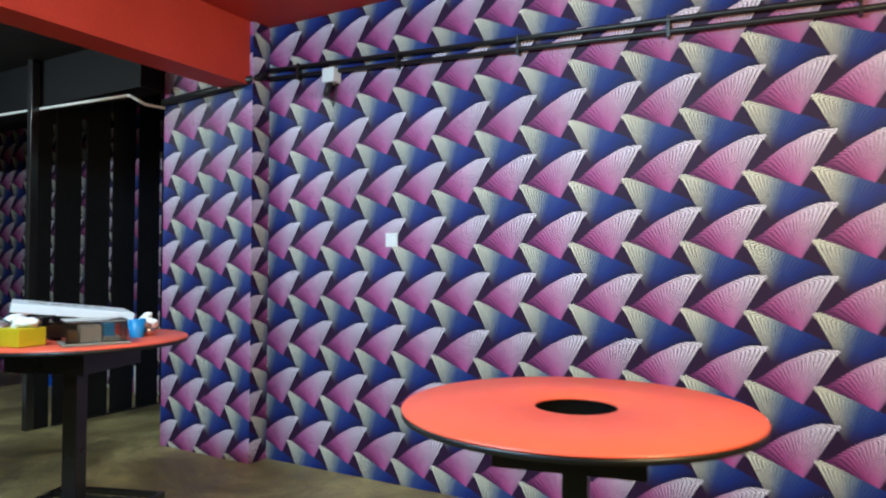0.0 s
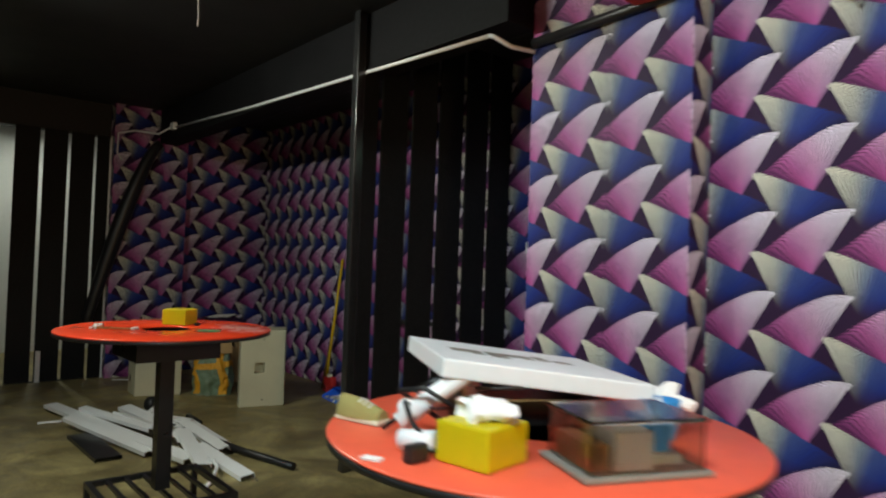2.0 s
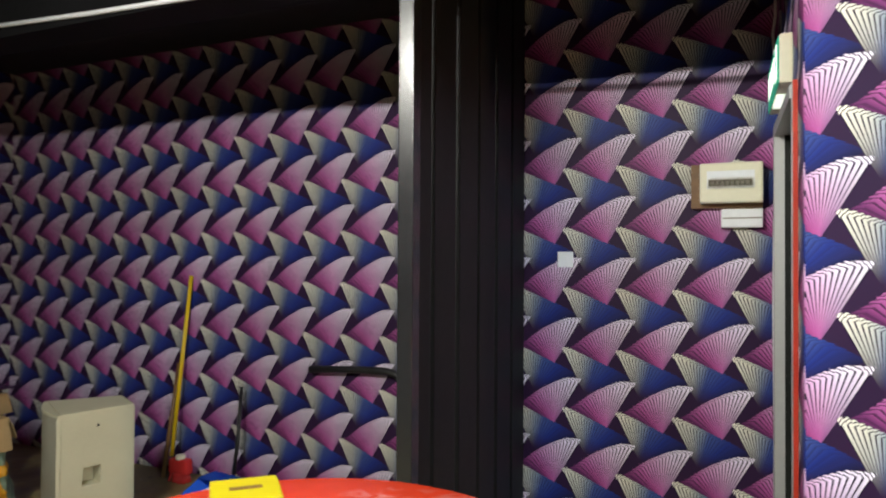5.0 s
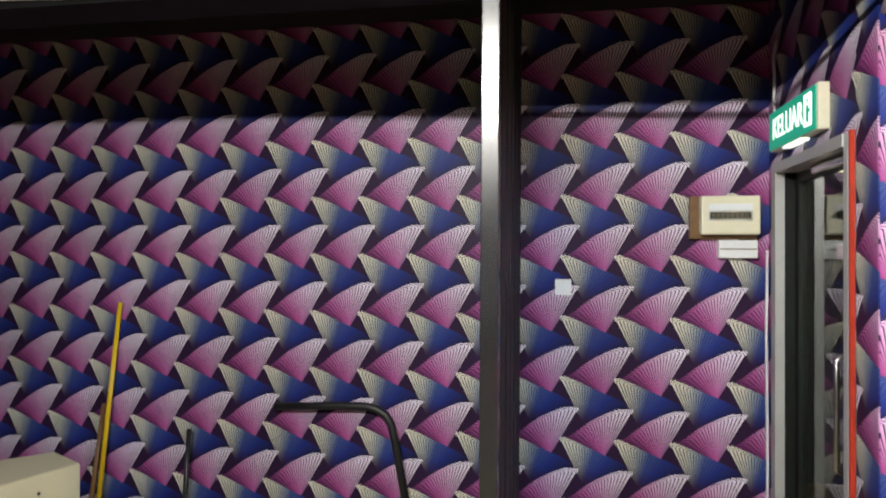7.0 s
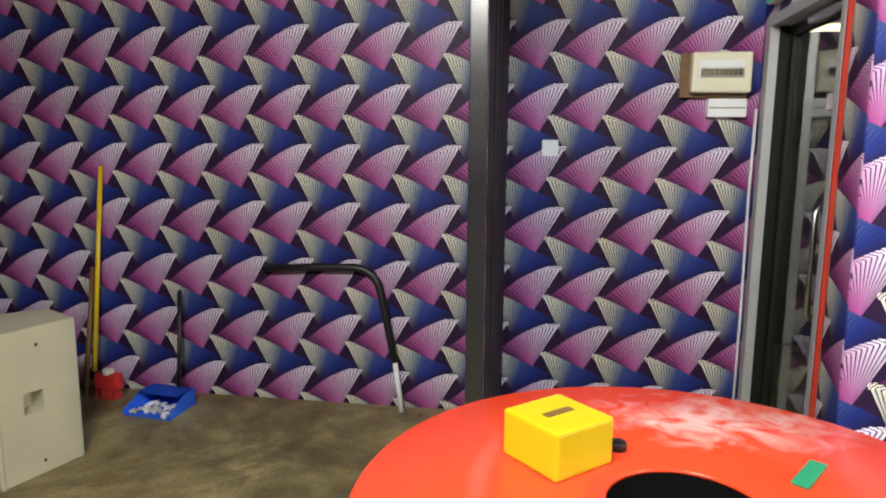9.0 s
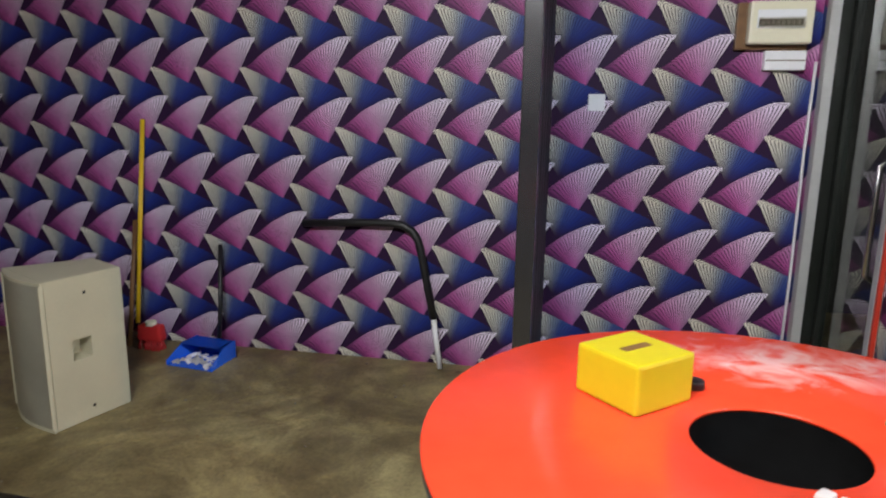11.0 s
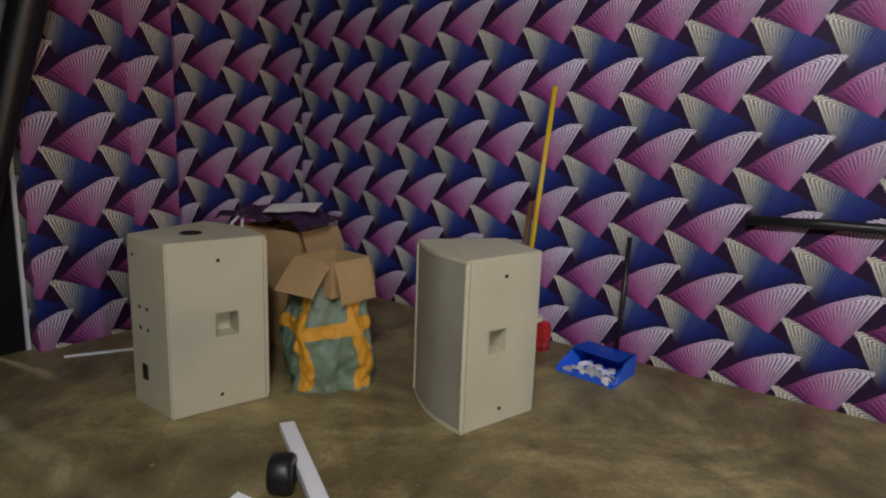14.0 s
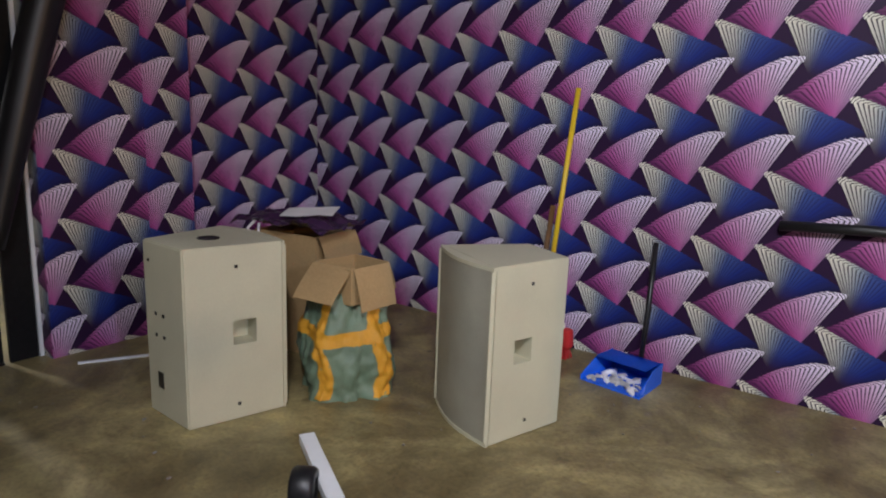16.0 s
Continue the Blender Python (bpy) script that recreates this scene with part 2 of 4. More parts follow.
def concrete():
    m, t, b = nodes_of("stained_concrete")
    co = t.nodes.new("ShaderNodeNewGeometry").outputs["Position"]
    big, mid, fine = (t.nodes.new("ShaderNodeTexNoise") for _ in range(3))
    for n, s, d in ((big, 1.4, 9), (mid, 5.5, 12), (fine, 60, 9)):
        n.inputs["Scale"].default_value, n.inputs["Detail"].default_value = s, d
        n.inputs["Roughness"].default_value = 0.68
        t.links.new(co, n.inputs["Vector"])
    big.inputs["Distortion"].default_value = 0.8
    mid.inputs["Distortion"].default_value = 0.5
    c1 = ramp(t, big.outputs["Fac"], [(0.30, (0.125, 0.094, 0.042)), (0.45, (0.205, 0.166, 0.078)), (0.58, (0.345, 0.290, 0.138)), (0.74, (0.180, 0.142, 0.066))])
    c2 = ramp(t, mid.outputs["Fac"], [(0.32, (0.52, 0.49, 0.44)), (0.46, (0.88, 0.86, 0.82)), (0.55, (1.05, 1.04, 1.0)), (0.70, (1.45, 1.42, 1.28))])
    c3 = ramp(t, fine.outputs["Fac"], [(0.36, (0.74, 0.72, 0.68)), (0.5, (1.0, 1.0, 1.0)), (0.66, (1.18, 1.16, 1.10))])
    m1 = t.nodes.new("ShaderNodeMix")
    m1.data_type, m1.blend_type = "RGBA", "MULTIPLY"
    m1.inputs[0].default_value = 0.9
    t.links.new(c1, m1.inputs[6])
    t.links.new(c2, m1.inputs[7])
    mu = t.nodes.new("ShaderNodeMix")
    mu.data_type, mu.blend_type = "RGBA", "MULTIPLY"
    mu.inputs[0].default_value = 0.8
    t.links.new(m1.outputs[2], mu.inputs[6])
    t.links.new(c3, mu.inputs[7])
    spot = t.nodes.new("ShaderNodeTexVoronoi")
    spot.inputs["Scale"].default_value = 3.2
    warp = t.nodes.new("ShaderNodeVectorMath")
    warp.operation = "MULTIPLY_ADD"
    t.links.new(fine.outputs["Color"], warp.inputs[0])
    warp.inputs[1].default_value = (0.05, 0.05, 0.0)
    t.links.new(co, warp.inputs[2])
    t.links.new(warp.outputs[0], spot.inputs["Vector"])
    dark = ramp(t, spot.outputs["Distance"], [(0.035, (0.35, 0.32, 0.28)), (0.075, (1.0, 1.0, 1.0))])
    ms = t.nodes.new("ShaderNodeMix")
    ms.data_type, ms.blend_type = "RGBA", "MULTIPLY"
    ms.inputs[0].default_value = 0.75
    t.links.new(mu.outputs[2], ms.inputs[6])
    t.links.new(dark, ms.inputs[7])
    t.links.new(ms.outputs[2], b.inputs["Base Color"])
    rr = t.nodes.new("ShaderNodeMapRange")
    rr.inputs["From Min"].default_value, rr.inputs["From Max"].default_value = 0.3, 0.7
    rr.inputs["To Min"].default_value, rr.inputs["To Max"].default_value = 0.30, 0.62
    t.links.new(mid.outputs["Fac"], rr.inputs["Value"])
    t.links.new(rr.outputs[0], b.inputs["Roughness"])
    bp = t.nodes.new("ShaderNodeBump")
    bp.inputs["Strength"].default_value, bp.inputs["Distance"].default_value = 0.25, 0.006
    t.links.new(math_node(t, "ADD", math_node(t, "MULTIPLY", fine.outputs["Fac"], 0.4), mid.outputs["Fac"]), bp.inputs["Height"])
    t.links.new(bp.outputs[0], b.inputs["Normal"])
    return m


def lit(name, colour, strength):
    m, t, b = nodes_of(name)
    b.inputs["Base Color"].default_value = (*colour, 1)
    b.inputs["Emission Color"].default_value = (*colour, 1)
    b.inputs["Emission Strength"].default_value = strength
    return m


def glass(name, tint=(0.9, 0.95, 0.93), rough=0.02):
    m, t, b = nodes_of(name)
    b.inputs["Base Color"].default_value = (*tint, 1)
    b.inputs["Transmission Weight"].default_value = 1.0
    b.inputs["Roughness"].default_value = rough
    b.inputs["IOR"].default_value = 1.45
    return m


CONCRETE = concrete()
# the base red is paled to carry the sheen of light on the tops
RED_LAMINATE_SHEEN = plain("red_laminate_sheen", (0.80, 0.115, 0.060), 0.34, grain=25, stain=2.2, vary=0.08, bump=0.008)


def worn_hazed_red():
    """The same red laminate, pale on one side with scuffs and painted gloss haze."""
    m = plain("worn_hazed_red_laminate", (0.80, 0.060, 0.022), 0.22, grain=25, stain=2.2, vary=0.10, bump=0.01)
    t = m.node_tree
    b = t.nodes["Principled BSDF"]
    co = t.nodes.new("ShaderNodeTexCoord").outputs["Object"]
    sep = t.nodes.new("ShaderNodeSeparateXYZ")
    t.links.new(co, sep.inputs[0])
    # zone at the back edge where scuffs and reflected haze are coloured in
    dx = math_node(t, "DIVIDE", math_node(t, "SUBTRACT", sep.outputs[0], 0.12), 0.30)
    dy = math_node(t, "DIVIDE", math_node(t, "SUBTRACT", sep.outputs[1], 0.30), 0.16)
    dist = math_node(t, "SQRT", math_node(t, "ADD", math_node(t, "MULTIPLY", dx, dx), math_node(t, "MULTIPLY", dy, dy)))
    zone = math_node(t, "SUBTRACT", 1.0, math_node(t, "MINIMUM", dist, 1.0))
    n = t.nodes.new("ShaderNodeTexNoise")
    n.inputs["Scale"].default_value, n.inputs["Detail"].default_value, n.inputs["Distortion"].default_value = 16, 8, 1.2
    t.links.new(co, n.inputs["Vector"])
    mask = ramp(t, math_node(t, "MULTIPLY", math_node(t, "ADD", n.outputs["Fac"], -0.28), math_node(t, "MULTIPLY", zone, 3.0)), [(0.15, (0, 0, 0)), (0.75, (0.6, 0.6, 0.6))])
    mx = t.nodes.new("ShaderNodeMix")
    mx.data_type = "RGBA"
    t.links.new(mask, mx.inputs[0])
    t.links.new(b.inputs["Base Color"].links[0].from_socket, mx.inputs[6])
    mx.inputs[7].default_value = (0.75, 0.66, 0.62, 1)
    t.links.new(mx.outputs[2], b.inputs["Base Color"])
    return m


RED_WORN_HAZED = worn_hazed_red()
RED_PAINT = plain("red_paint", (0.50, 0.035, 0.015), 0.55, bump=0.08)
BLACK_PAINT = plain("black_paint", (0.012, 0.012, 0.013), 0.6, bump=0.1, vary=0.3)
BLACK_BEAM = plain("black_beam_paint", (0.010, 0.010, 0.011), 0.6, bump=0.1, vary=0.3)
BLACK_METAL = plain("black_metal", (0.014, 0.014, 0.015), 0.30, bump=0.03, vary=0.25)
BLACK_SLAT = plain("black_slat_paint", (0.012, 0.012, 0.013), 0.5, bump=0.05, vary=0.3)
BLACK_PLASTIC = plain("black_plastic", (0.012, 0.012, 0.013), 0.4, bump=0.02)
POST_PAINT = plain("black_gloss_post_paint", (0.018, 0.018, 0.019), 0.22, bump=0.006, vary=0.2)
DOOR_DARK = plain("dark_door_paint", (0.010, 0.012, 0.010), 0.5, bump=0.03, vary=0.25)
# even near-black with almost no gloss, for the table wells
WELL_BLACK = plain("matt_near_black", (0.004, 0.004, 0.004), 0.9, bump=0.05, vary=0.3)
for matt, level in ((BLACK_SLAT, 0.15), (BLACK_BEAM, 0.08), (DOOR_DARK, 0.2), (WELL_BLACK, 0.03)):
    matt.node_tree.nodes["Principled BSDF"].inputs["Specular IOR Level"].default_value = level
POST_PAINT.node_tree.nodes["Principled BSDF"].inputs["Specular IOR Level"].default_value = 1.0
WHITE_PAINT = plain("white_wall_paint", (0.72, 0.72, 0.70), 0.6, vary=0.06)
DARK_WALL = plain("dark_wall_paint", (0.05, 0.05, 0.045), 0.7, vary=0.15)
WHITE_PLASTIC = plain("white_plastic", (0.79, 0.81, 0.83), 0.35, vary=0.04, bump=0.01)
WHITE_METAL = plain("white_coated_metal", (0.88, 0.90, 0.91), 0.34, vary=0.04, bump=0.008)
WHITE_TISSUE = plain("white_tissue", (0.82, 0.80, 0.78), 0.9, vary=0.05, bump=0.3)
CREAM_PLASTIC = plain("cream_plastic", (0.74, 0.71, 0.54), 0.4, vary=0.05, bump=0.01)
BEIGE_PAINT = plain("beige_textured_paint", (0.54, 0.515, 0.365), 0.55, grain=260, stain=5, vary=0.10, bump=0.35)
GRILLE_CLOTH = plain("grey_grille_mesh", (0.32, 0.305, 0.235), 0.75, grain=420, stain=4, vary=0.25, bump=0.4)
YELLOW_PLASTIC = plain("yellow_plastic", (0.54, 0.45, 0.012), 0.38, vary=0.06, bump=0.01)
YELLOW_HANDLE = plain("yellow_handle", (0.75, 0.50, 0.02), 0.4, vary=0.08, bump=0.02)
BLUE_PLASTIC = plain("blue_plastic", (0.020, 0.135, 0.74), 0.26, vary=0.08, bump=0.02)
LIGHT_BLUE = plain("light_blue_plastic", (0.03, 0.22, 0.50), 0.4, vary=0.08, bump=0.02)
RED_PLASTIC = plain("red_plastic", (0.55, 0.03, 0.03), 0.4, vary=0.08, bump=0.02)
GREEN_PLASTIC = plain("green_plastic", (0.01, 0.26, 0.12), 0.35, vary=0.05, bump=0.01)
CARDBOARD = plain("cardboard", (0.40, 0.265, 0.12), 0.85, grain=90, stain=5, vary=0.14, bump=0.12)
GREEN_WEAVE = plain("green_woven_sack", (0.15, 0.215, 0.145), 0.34, grain=220, stain=7, vary=0.28, bump=0.4)
YELLOW_WEAVE = plain("yellow_woven_band", (0.62, 0.30, 0.02), 0.55, grain=220, stain=7, vary=0.18, bump=0.4)
DARK_FILM = plain("dark_plastic_film", (0.05, 0.022, 0.06), 0.2, vary=0.4, bump=0.2)
GREY_CARTON = plain("pale_grey_carton", (0.46, 0.44, 0.41), 0.6, vary=0.12, bump=0.04)
GREY_PLASTIC = plain("grey_plastic", (0.22, 0.20, 0.17), 0.35, vary=0.08, bump=0.02)
GREY_ALU = plain("grey_aluminium", (0.46, 0.47, 0.46), 0.4, metal=0.35, vary=0.06, bump=0.02)
STEEL = plain("bright_steel", (0.62, 0.62, 0.6), 0.25, metal=1.0, vary=0.08, bump=0.02)
SATIN_STEEL = plain("satin_steel", (0.80, 0.79, 0.76), 0.42, metal=0.45, vary=0.08, bump=0.02)
BRASS = plain("worn_bronze", (0.45, 0.25, 0.10), 0.35, metal=0.8, vary=0.1, bump=0.02)
WOOD = plain("brown_wood", (0.17, 0.085, 0.03), 0.55, grain=30, stain=8, vary=0.25, bump=0.1)
OLIVE_CLOTH = plain("olive_canvas", (0.34, 0.30, 0.10), 0.85, grain=260, stain=9, vary=0.2, bump=0.4)
SIGN_GREEN = lit("green_sign_face", (0.0, 0.33, 0.22), 0.42)
SIGN_WHITE = lit("white_sign_letters", (0.85, 0.95, 0.9), 1.0)
CLEAR = glass("clear_glass", (0.75, 0.80, 0.78))
SMOKED_CLEAR = glass("scuffed_clear_plastic", (0.88, 0.85, 0.78), 0.08)

PAPER_FAR = wallpaper("wallpaper_far", 0, 1, 0.610, 2.030)
PAPER_HALL = wallpaper("wallpaper_hall", 0, 1, 4.484, 1.822)
PAPER_RETURN = wallpaper("wallpaper_return", 1, 1, 2.728, 1.665)
PAPER_PIER = wallpaper("wallpaper_pier", 0, 1, 1.411, 1.716)
PAPER_PIER_2 = wallpaper("wallpaper_pier_second", 0, 1, 1.698, 1.716)
PAPER_LEFT = wallpaper("wallpaper_left", 1, 1, 3.490, 2.120)
PAPER_LEFT_PIER = wallpaper("wallpaper_left_pier", 1, 1, 2.925, 1.980)
PAPER_LEFT_SHEET = wallpaper("wallpaper_left_sheet", 1, 1, 2.685, 2.005)
PAPER_DOOR = wallpaper("wallpaper_door", 1, -1, 3.00, 2.05)

# ---- mesh helpers ----


def add_box(bm, x0, x1, y0, y1, z0, z1, bevel=0.0, m=None):
    geom = bmesh.ops.create_cube(bm, size=1.0)["verts"]
    for v in geom:
        v.co = Vector((x0 + (v.co.x + 0.5) * (x1 - x0), y0 + (v.co.y + 0.5) * (y1 - y0), z0 + (v.co.z + 0.5) * (z1 - z0)))
    if bevel:
        edges = list({e for v in geom for e in v.link_edges})
        out = bmesh.ops.bevel(bm, geom=edges, offset=bevel, segments=2, affect="EDGES", profile=0.6)
        geom = list({v for f in out["faces"] for v in f.verts} | {v for v in geom if v.is_valid})
    if m is not None:
        bmesh.ops.transform(bm, matrix=m, verts=[v for v in geom if v.is_valid])
    return bm


def add_tube(bm, pts, r, n=10, radii=None):
    """A tube along a line of points, closed at both ends."""
    pts = [Vector(p) for p in pts]
    rings = []
    side = None
    for i, p in enumerate(pts):
        d = (pts[min(i + 1, len(pts) - 1)] - pts[max(i - 1, 0)]).normalized()
        if side is None:
            side = d.orthogonal().normalized()
        side = (side - d * side.dot(d)).normalized()
        up = d.cross(side)
        rr = radii[i] if radii else r
        rings.append([bm.verts.new(p + side * math.cos(2 * math.pi * k / n) * rr + up * math.sin(2 * math.pi * k / n) * rr) for k in range(n)])
    for a, b in zip(rings, rings[1:]):
        for k in range(n):
            bm.faces.new((a[k], a[(k + 1) % n], b[(k + 1) % n], b[k])).smooth = True
    bm.faces.new(rings[0][::-1])
    bm.faces.new(rings[-1])
    return bm


def add_lathe(bm, profile, n=48, closed=False):
    """Turns (radius, height) pairs about z."""
    rings = [[bm.verts.new((r * math.cos(2 * math.pi * k / n), r * math.sin(2 * math.pi * k / n), z)) for k in range(n)] for r, z in profile]
    pairs = list(zip(rings, rings[1:])) + ([(rings[-1], rings[0])] if closed else [])
    for a, b in pairs:
        for k in range(n):
            bm.faces.new((a[k], a[(k + 1) % n], b[(k + 1) % n], b[k])).smooth = True
    return bm


def add_prism(bm, outline, z0, z1):
    lo = [bm.verts.new((x, y, z0)) for x, y in outline]
    hi = [bm.verts.new((x, y, z1)) for x, y in outline]
    n = len(outline)
    for k in range(n):
        bm.faces.new((lo[k], lo[(k + 1) % n], hi[(k + 1) % n], hi[k]))
    bm.faces.new(lo[::-1])
    bm.faces.new(hi)
    return bm


def roughen(bm, amount, scale, seed=0.0):
    for v in bm.verts:
        v.co += noise.noise_vector(v.co * scale + Vector((seed, seed * 2, 0))) * amount


def mesh_of(name, bm, material):
    bmesh.ops.recalc_face_normals(bm, faces=bm.faces)
    me = bpy.data.meshes.new(name)
    bm.to_mesh(me)
    bm.free()
    me.materials.append(material)
    return me


def part(name, bm, material, parent, label=""):
    ob = new(name, mesh_of(name, bm, material))
    ob.parent = parent
    return tagged(ob, label)


def thing(name, m, label, category, group=""):
    ob = new(name)
    ob.empty_display_size = 0.1
    ob.matrix_world = m
    return tagged(ob, label, category, group)


def structure(name, bm, material, label="", category=""):
    return tagged(new(name, mesh_of(name, bm, material)), label, category, "", "structure")


def boxes(*list_of):
    bm = bmesh.new()
    for b in list_of:
        add_box(bm, *b)
    return bm


def single(name, bm, material, m, label, category, group=""):
    ob = new(name, mesh_of(name, bm, material))
    ob.matrix_world = m
    return tagged(ob, label, category, group)


# ---- structure ----
TOP = 2.80
structure("floor", boxes((-7.0, 9.2, -5.2, 6.2, -0.1, 0.0)), CONCRETE, "stained brown concrete floor", "floor")
structure("wall_far", boxes((-4.5, 1.09, 4.0, 4.12, 0, TOP)), PAPER_FAR, "wall with pink and blue fan wallpaper", "wall")
structure("wall_left", boxes((-4.38, -4.26, 3.0, 4.0, 0, TOP)), PAPER_LEFT, "wall with pink and blue fan wallpaper", "wall")
structure("wall_left_pier", boxes((-4.38, -4.12, 2.75, 3.0, 0, TOP)), PAPER_LEFT_PIER, "wall pier with fan wallpaper", "wall")
structure("wall_left_sheet", boxes((-4.38, -4.118, 2.26, 2.75, 0, TOP)), PAPER_LEFT_SHEET, "wall pier with fan wallpaper, next sheet", "wall")
structure("wall_left_end", boxes((-4.38, -4.122, 2.256, 2.262, 0, TOP)), PAPER_FAR, "narrow papered end of the pier", "wall")
structure("wall_door", boxes((0.97, 1.09, 3.88, 4.0, 0, TOP), (0.97, 1.09, 3.05, 3.88, 1.995, TOP)), PAPER_DOOR, "wallpapered wall round the glass door", "wall")
structure("wall_pier_side", boxes((0.966, 0.972, 2.893, 3.05, 0, TOP)), PAPER_DOOR, "wallpapered side of the pier", "wall")
structure("wall_pier", boxes((0.97, 1.423, 2.89, 3.05, 0, TOP)), PAPER_PIER, "wall pier with fan wallpaper", "wall")
structure("wall_pier_sheet", boxes((1.423, 1.823, 2.887, 3.05, 0, TOP)), PAPER_PIER_2, "second sheet of fan wallpaper on the pier", "wall")
structure("wall_pier_return", boxes((1.822, 1.827, 2.889, 3.035, 0, TOP)), PAPER_RETURN, "narrow wallpapered return of the pier", "wall")
structure("wall_hall", boxes((1.823, 9.0, 3.035, 3.147, 0, TOP)), PAPER_HALL, "long wall with pink and blue fan wallpaper", "wall")
structure("wall_east", boxes((9.0, 9.12, -5.0, 3.09, 0, TOP)), PAPER_LEFT, "wallpapered end wall", "wall")
structure("wall_south", boxes((-4.5, 9.12, -5.12, -5.0, 0, TOP)), PAPER_HALL, "wallpapered back wall", "wall")
structure("wall_west", boxes((-4.38, -4.26, -5.0, 1.16, 0, TOP)), BLACK_PAINT, "black painted side wall", "wall")
structure("wall_west_lintel", boxes((-4.38, -4.26, 1.16, 2.255, 2.46, TOP)), BLACK_PAINT, "black painted lintel over the slats", "wall")
structure("corridor_wall", boxes((-6.6, -6.48, 0.4, 4.12, 0, TOP), (-6.48, -4.38, 3.2, 3.32, 0, TOP), (-6.48, -4.38, 0.4, 0.52, 0, TOP)), WHITE_PAINT, "white painted corridor wall", "wall")
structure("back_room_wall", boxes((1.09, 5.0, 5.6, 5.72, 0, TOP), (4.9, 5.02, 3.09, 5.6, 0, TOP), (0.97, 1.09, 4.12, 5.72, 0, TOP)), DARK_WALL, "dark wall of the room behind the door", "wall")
structure("ceiling_black", boxes((-7.0, 1.58, -5.2, 6.2, TOP, TOP + 0.1)), BLACK_PAINT, "black painted ceiling", "ceiling")
structure("ceiling_red", boxes((1.58, 9.2, -5.2, 6.2, TOP, TOP + 0.1)), RED_PAINT, "dull red painted ceiling", "ceiling")
structure("beam_red", boxes((1.58, 1.80, -5.0, 2.886, 2.395, TOP)), RED_PAINT, "red painted ceiling beam", "beam")
structure("beam_black", boxes((-4.12, 0.97, 2.70, 2.89, 2.45, TOP)), BLACK_BEAM, "black painted ceiling beam", "beam")

# ---- partitions, posts and pipes ----


def slat_partition(name, x, ys, width, thick, top, label):
    ob = thing(name, pose(0, 0, 0), label, "partition")
    for y in ys:
        part("slat", add_box(bmesh.new(), x - thick / 2, x + thick / 2, y - width / 2, y + width / 2, 0.0, top, 0.003), BLACK_SLAT, ob)
    part("floor_rail", add_box(bmesh.new(), x - 0.018, x + 0.018, ys[0] - width / 2, ys[-1] + width / 2, 0.0, 0.012), BLACK_METAL, ob)
    return ob


screen = slat_partition("slat_partition", -0.225, [2.925, 3.171, 3.404, 3.647, 3.882], 0.200, 0.022, TOP, "black painted vertical slat partition beside the post")
part("slat", boxes((-0.236, -0.214, 2.682, 2.79, 0, TOP, 0.003)), BLACK_SLAT, screen, "narrow slat behind the post")
west = slat_partition("slat_partition", -4.21, [1.515, 1.754, 1.988], 0.205, 0.022, 2.46, "black vertical slat screen before a lit corridor")
part("slat", add_box(bmesh.new(), -4.221, -4.199, 2.118, 2.234, 0.0, 2.46, 0.003), BLACK_SLAT, west)
part("white_batten", boxes((-4.197, -4.18, 1.66, 1.70, 0.0, 0.30)), WHITE_PAINT, west, "short white painted batten")
part("edge_strip", boxes((-4.215, -4.19, 2.236, 2.252, 0.0, 2.45)), WHITE_PLASTIC, west, "white plastic edge strip")

single("steel_post", boxes((-0.262, -0.205, 2.62, 2.68, 0, TOP, 0.004)), POST_PAINT, pose(0, 0, 0), "black painted square steel post from floor to ceiling", "post")

pipe = thing("conduit_pipe", pose(0, 0, 0), "white plastic conduit pipe along the black beam", "conduit")
part("pipe", add_tube(bmesh.new(), [(-3.60, 2.688, 2.552), (-1.8, 2.688, 2.476), (-0.335, 2.688, 2.435), (0.86, 2.688, 2.400)], 0.011, 8), WHITE_PLASTIC, pipe)
part("bend", add_tube(bmesh.new(), [(0.86, 2.688, 2.400), (0.89, 2.69, 2.39), (0.94, 2.76, 2.345), (0.98, 2.885, 2.34)], 0.011, 8), WHITE_PLASTIC, pipe)
part("junction_box", add_box(bmesh.new(), -3.69, -3.60, 2.655, 2.70, 2.53, 2.60, 0.006), WHITE_PLASTIC, pipe, "small white junction box")
part("cable_tail", add_tube(bmesh.new(), [(-3.69, 2.67, 2.56), (-3.85, 2.6, 2.50), (-4.02, 2.42, 2.53), (-4.08, 2.28, 2.49), (-4.10, 2.28, 2.30), (-4.10, 2.33, 2.22)], 0.009, 6), WHITE_PLASTIC, pipe, "loose white cable")

rail = thing("wall_conduit", pose(0, 0, 0), "pair of black pipes along the wallpapered wall", "conduit")
for dz in (0.0, -0.055):
    part("pipe", add_tube(bmesh.new(), [(1.84, 3.010, 2.512 + dz), (3.85, 3.010, 2.410 + dz), (5.1, 3.010, 2.346 + dz), (8.9, 3.010, 2.29 + dz)], 0.014, 8), BLACK_PLASTIC, rail)
part("elbow", add_tube(bmesh.new(), [(1.84, 2.99, 2.475), (1.80, 2.872, 2.42), (1.60, 2.87, 2.40), (0.99, 2.87, 2.375)], 0.026, 8), BLACK_PLASTIC, rail)
for i in range(5):
    x = 2.1 + i * 0.75
    z = 2.499 - (x - 1.84) * 0.050
    part("clip", boxes((x - 0.007, x + 0.007, 2.993, 3.034, z - 0.072, z + 0.03)), BLACK_METAL, rail)

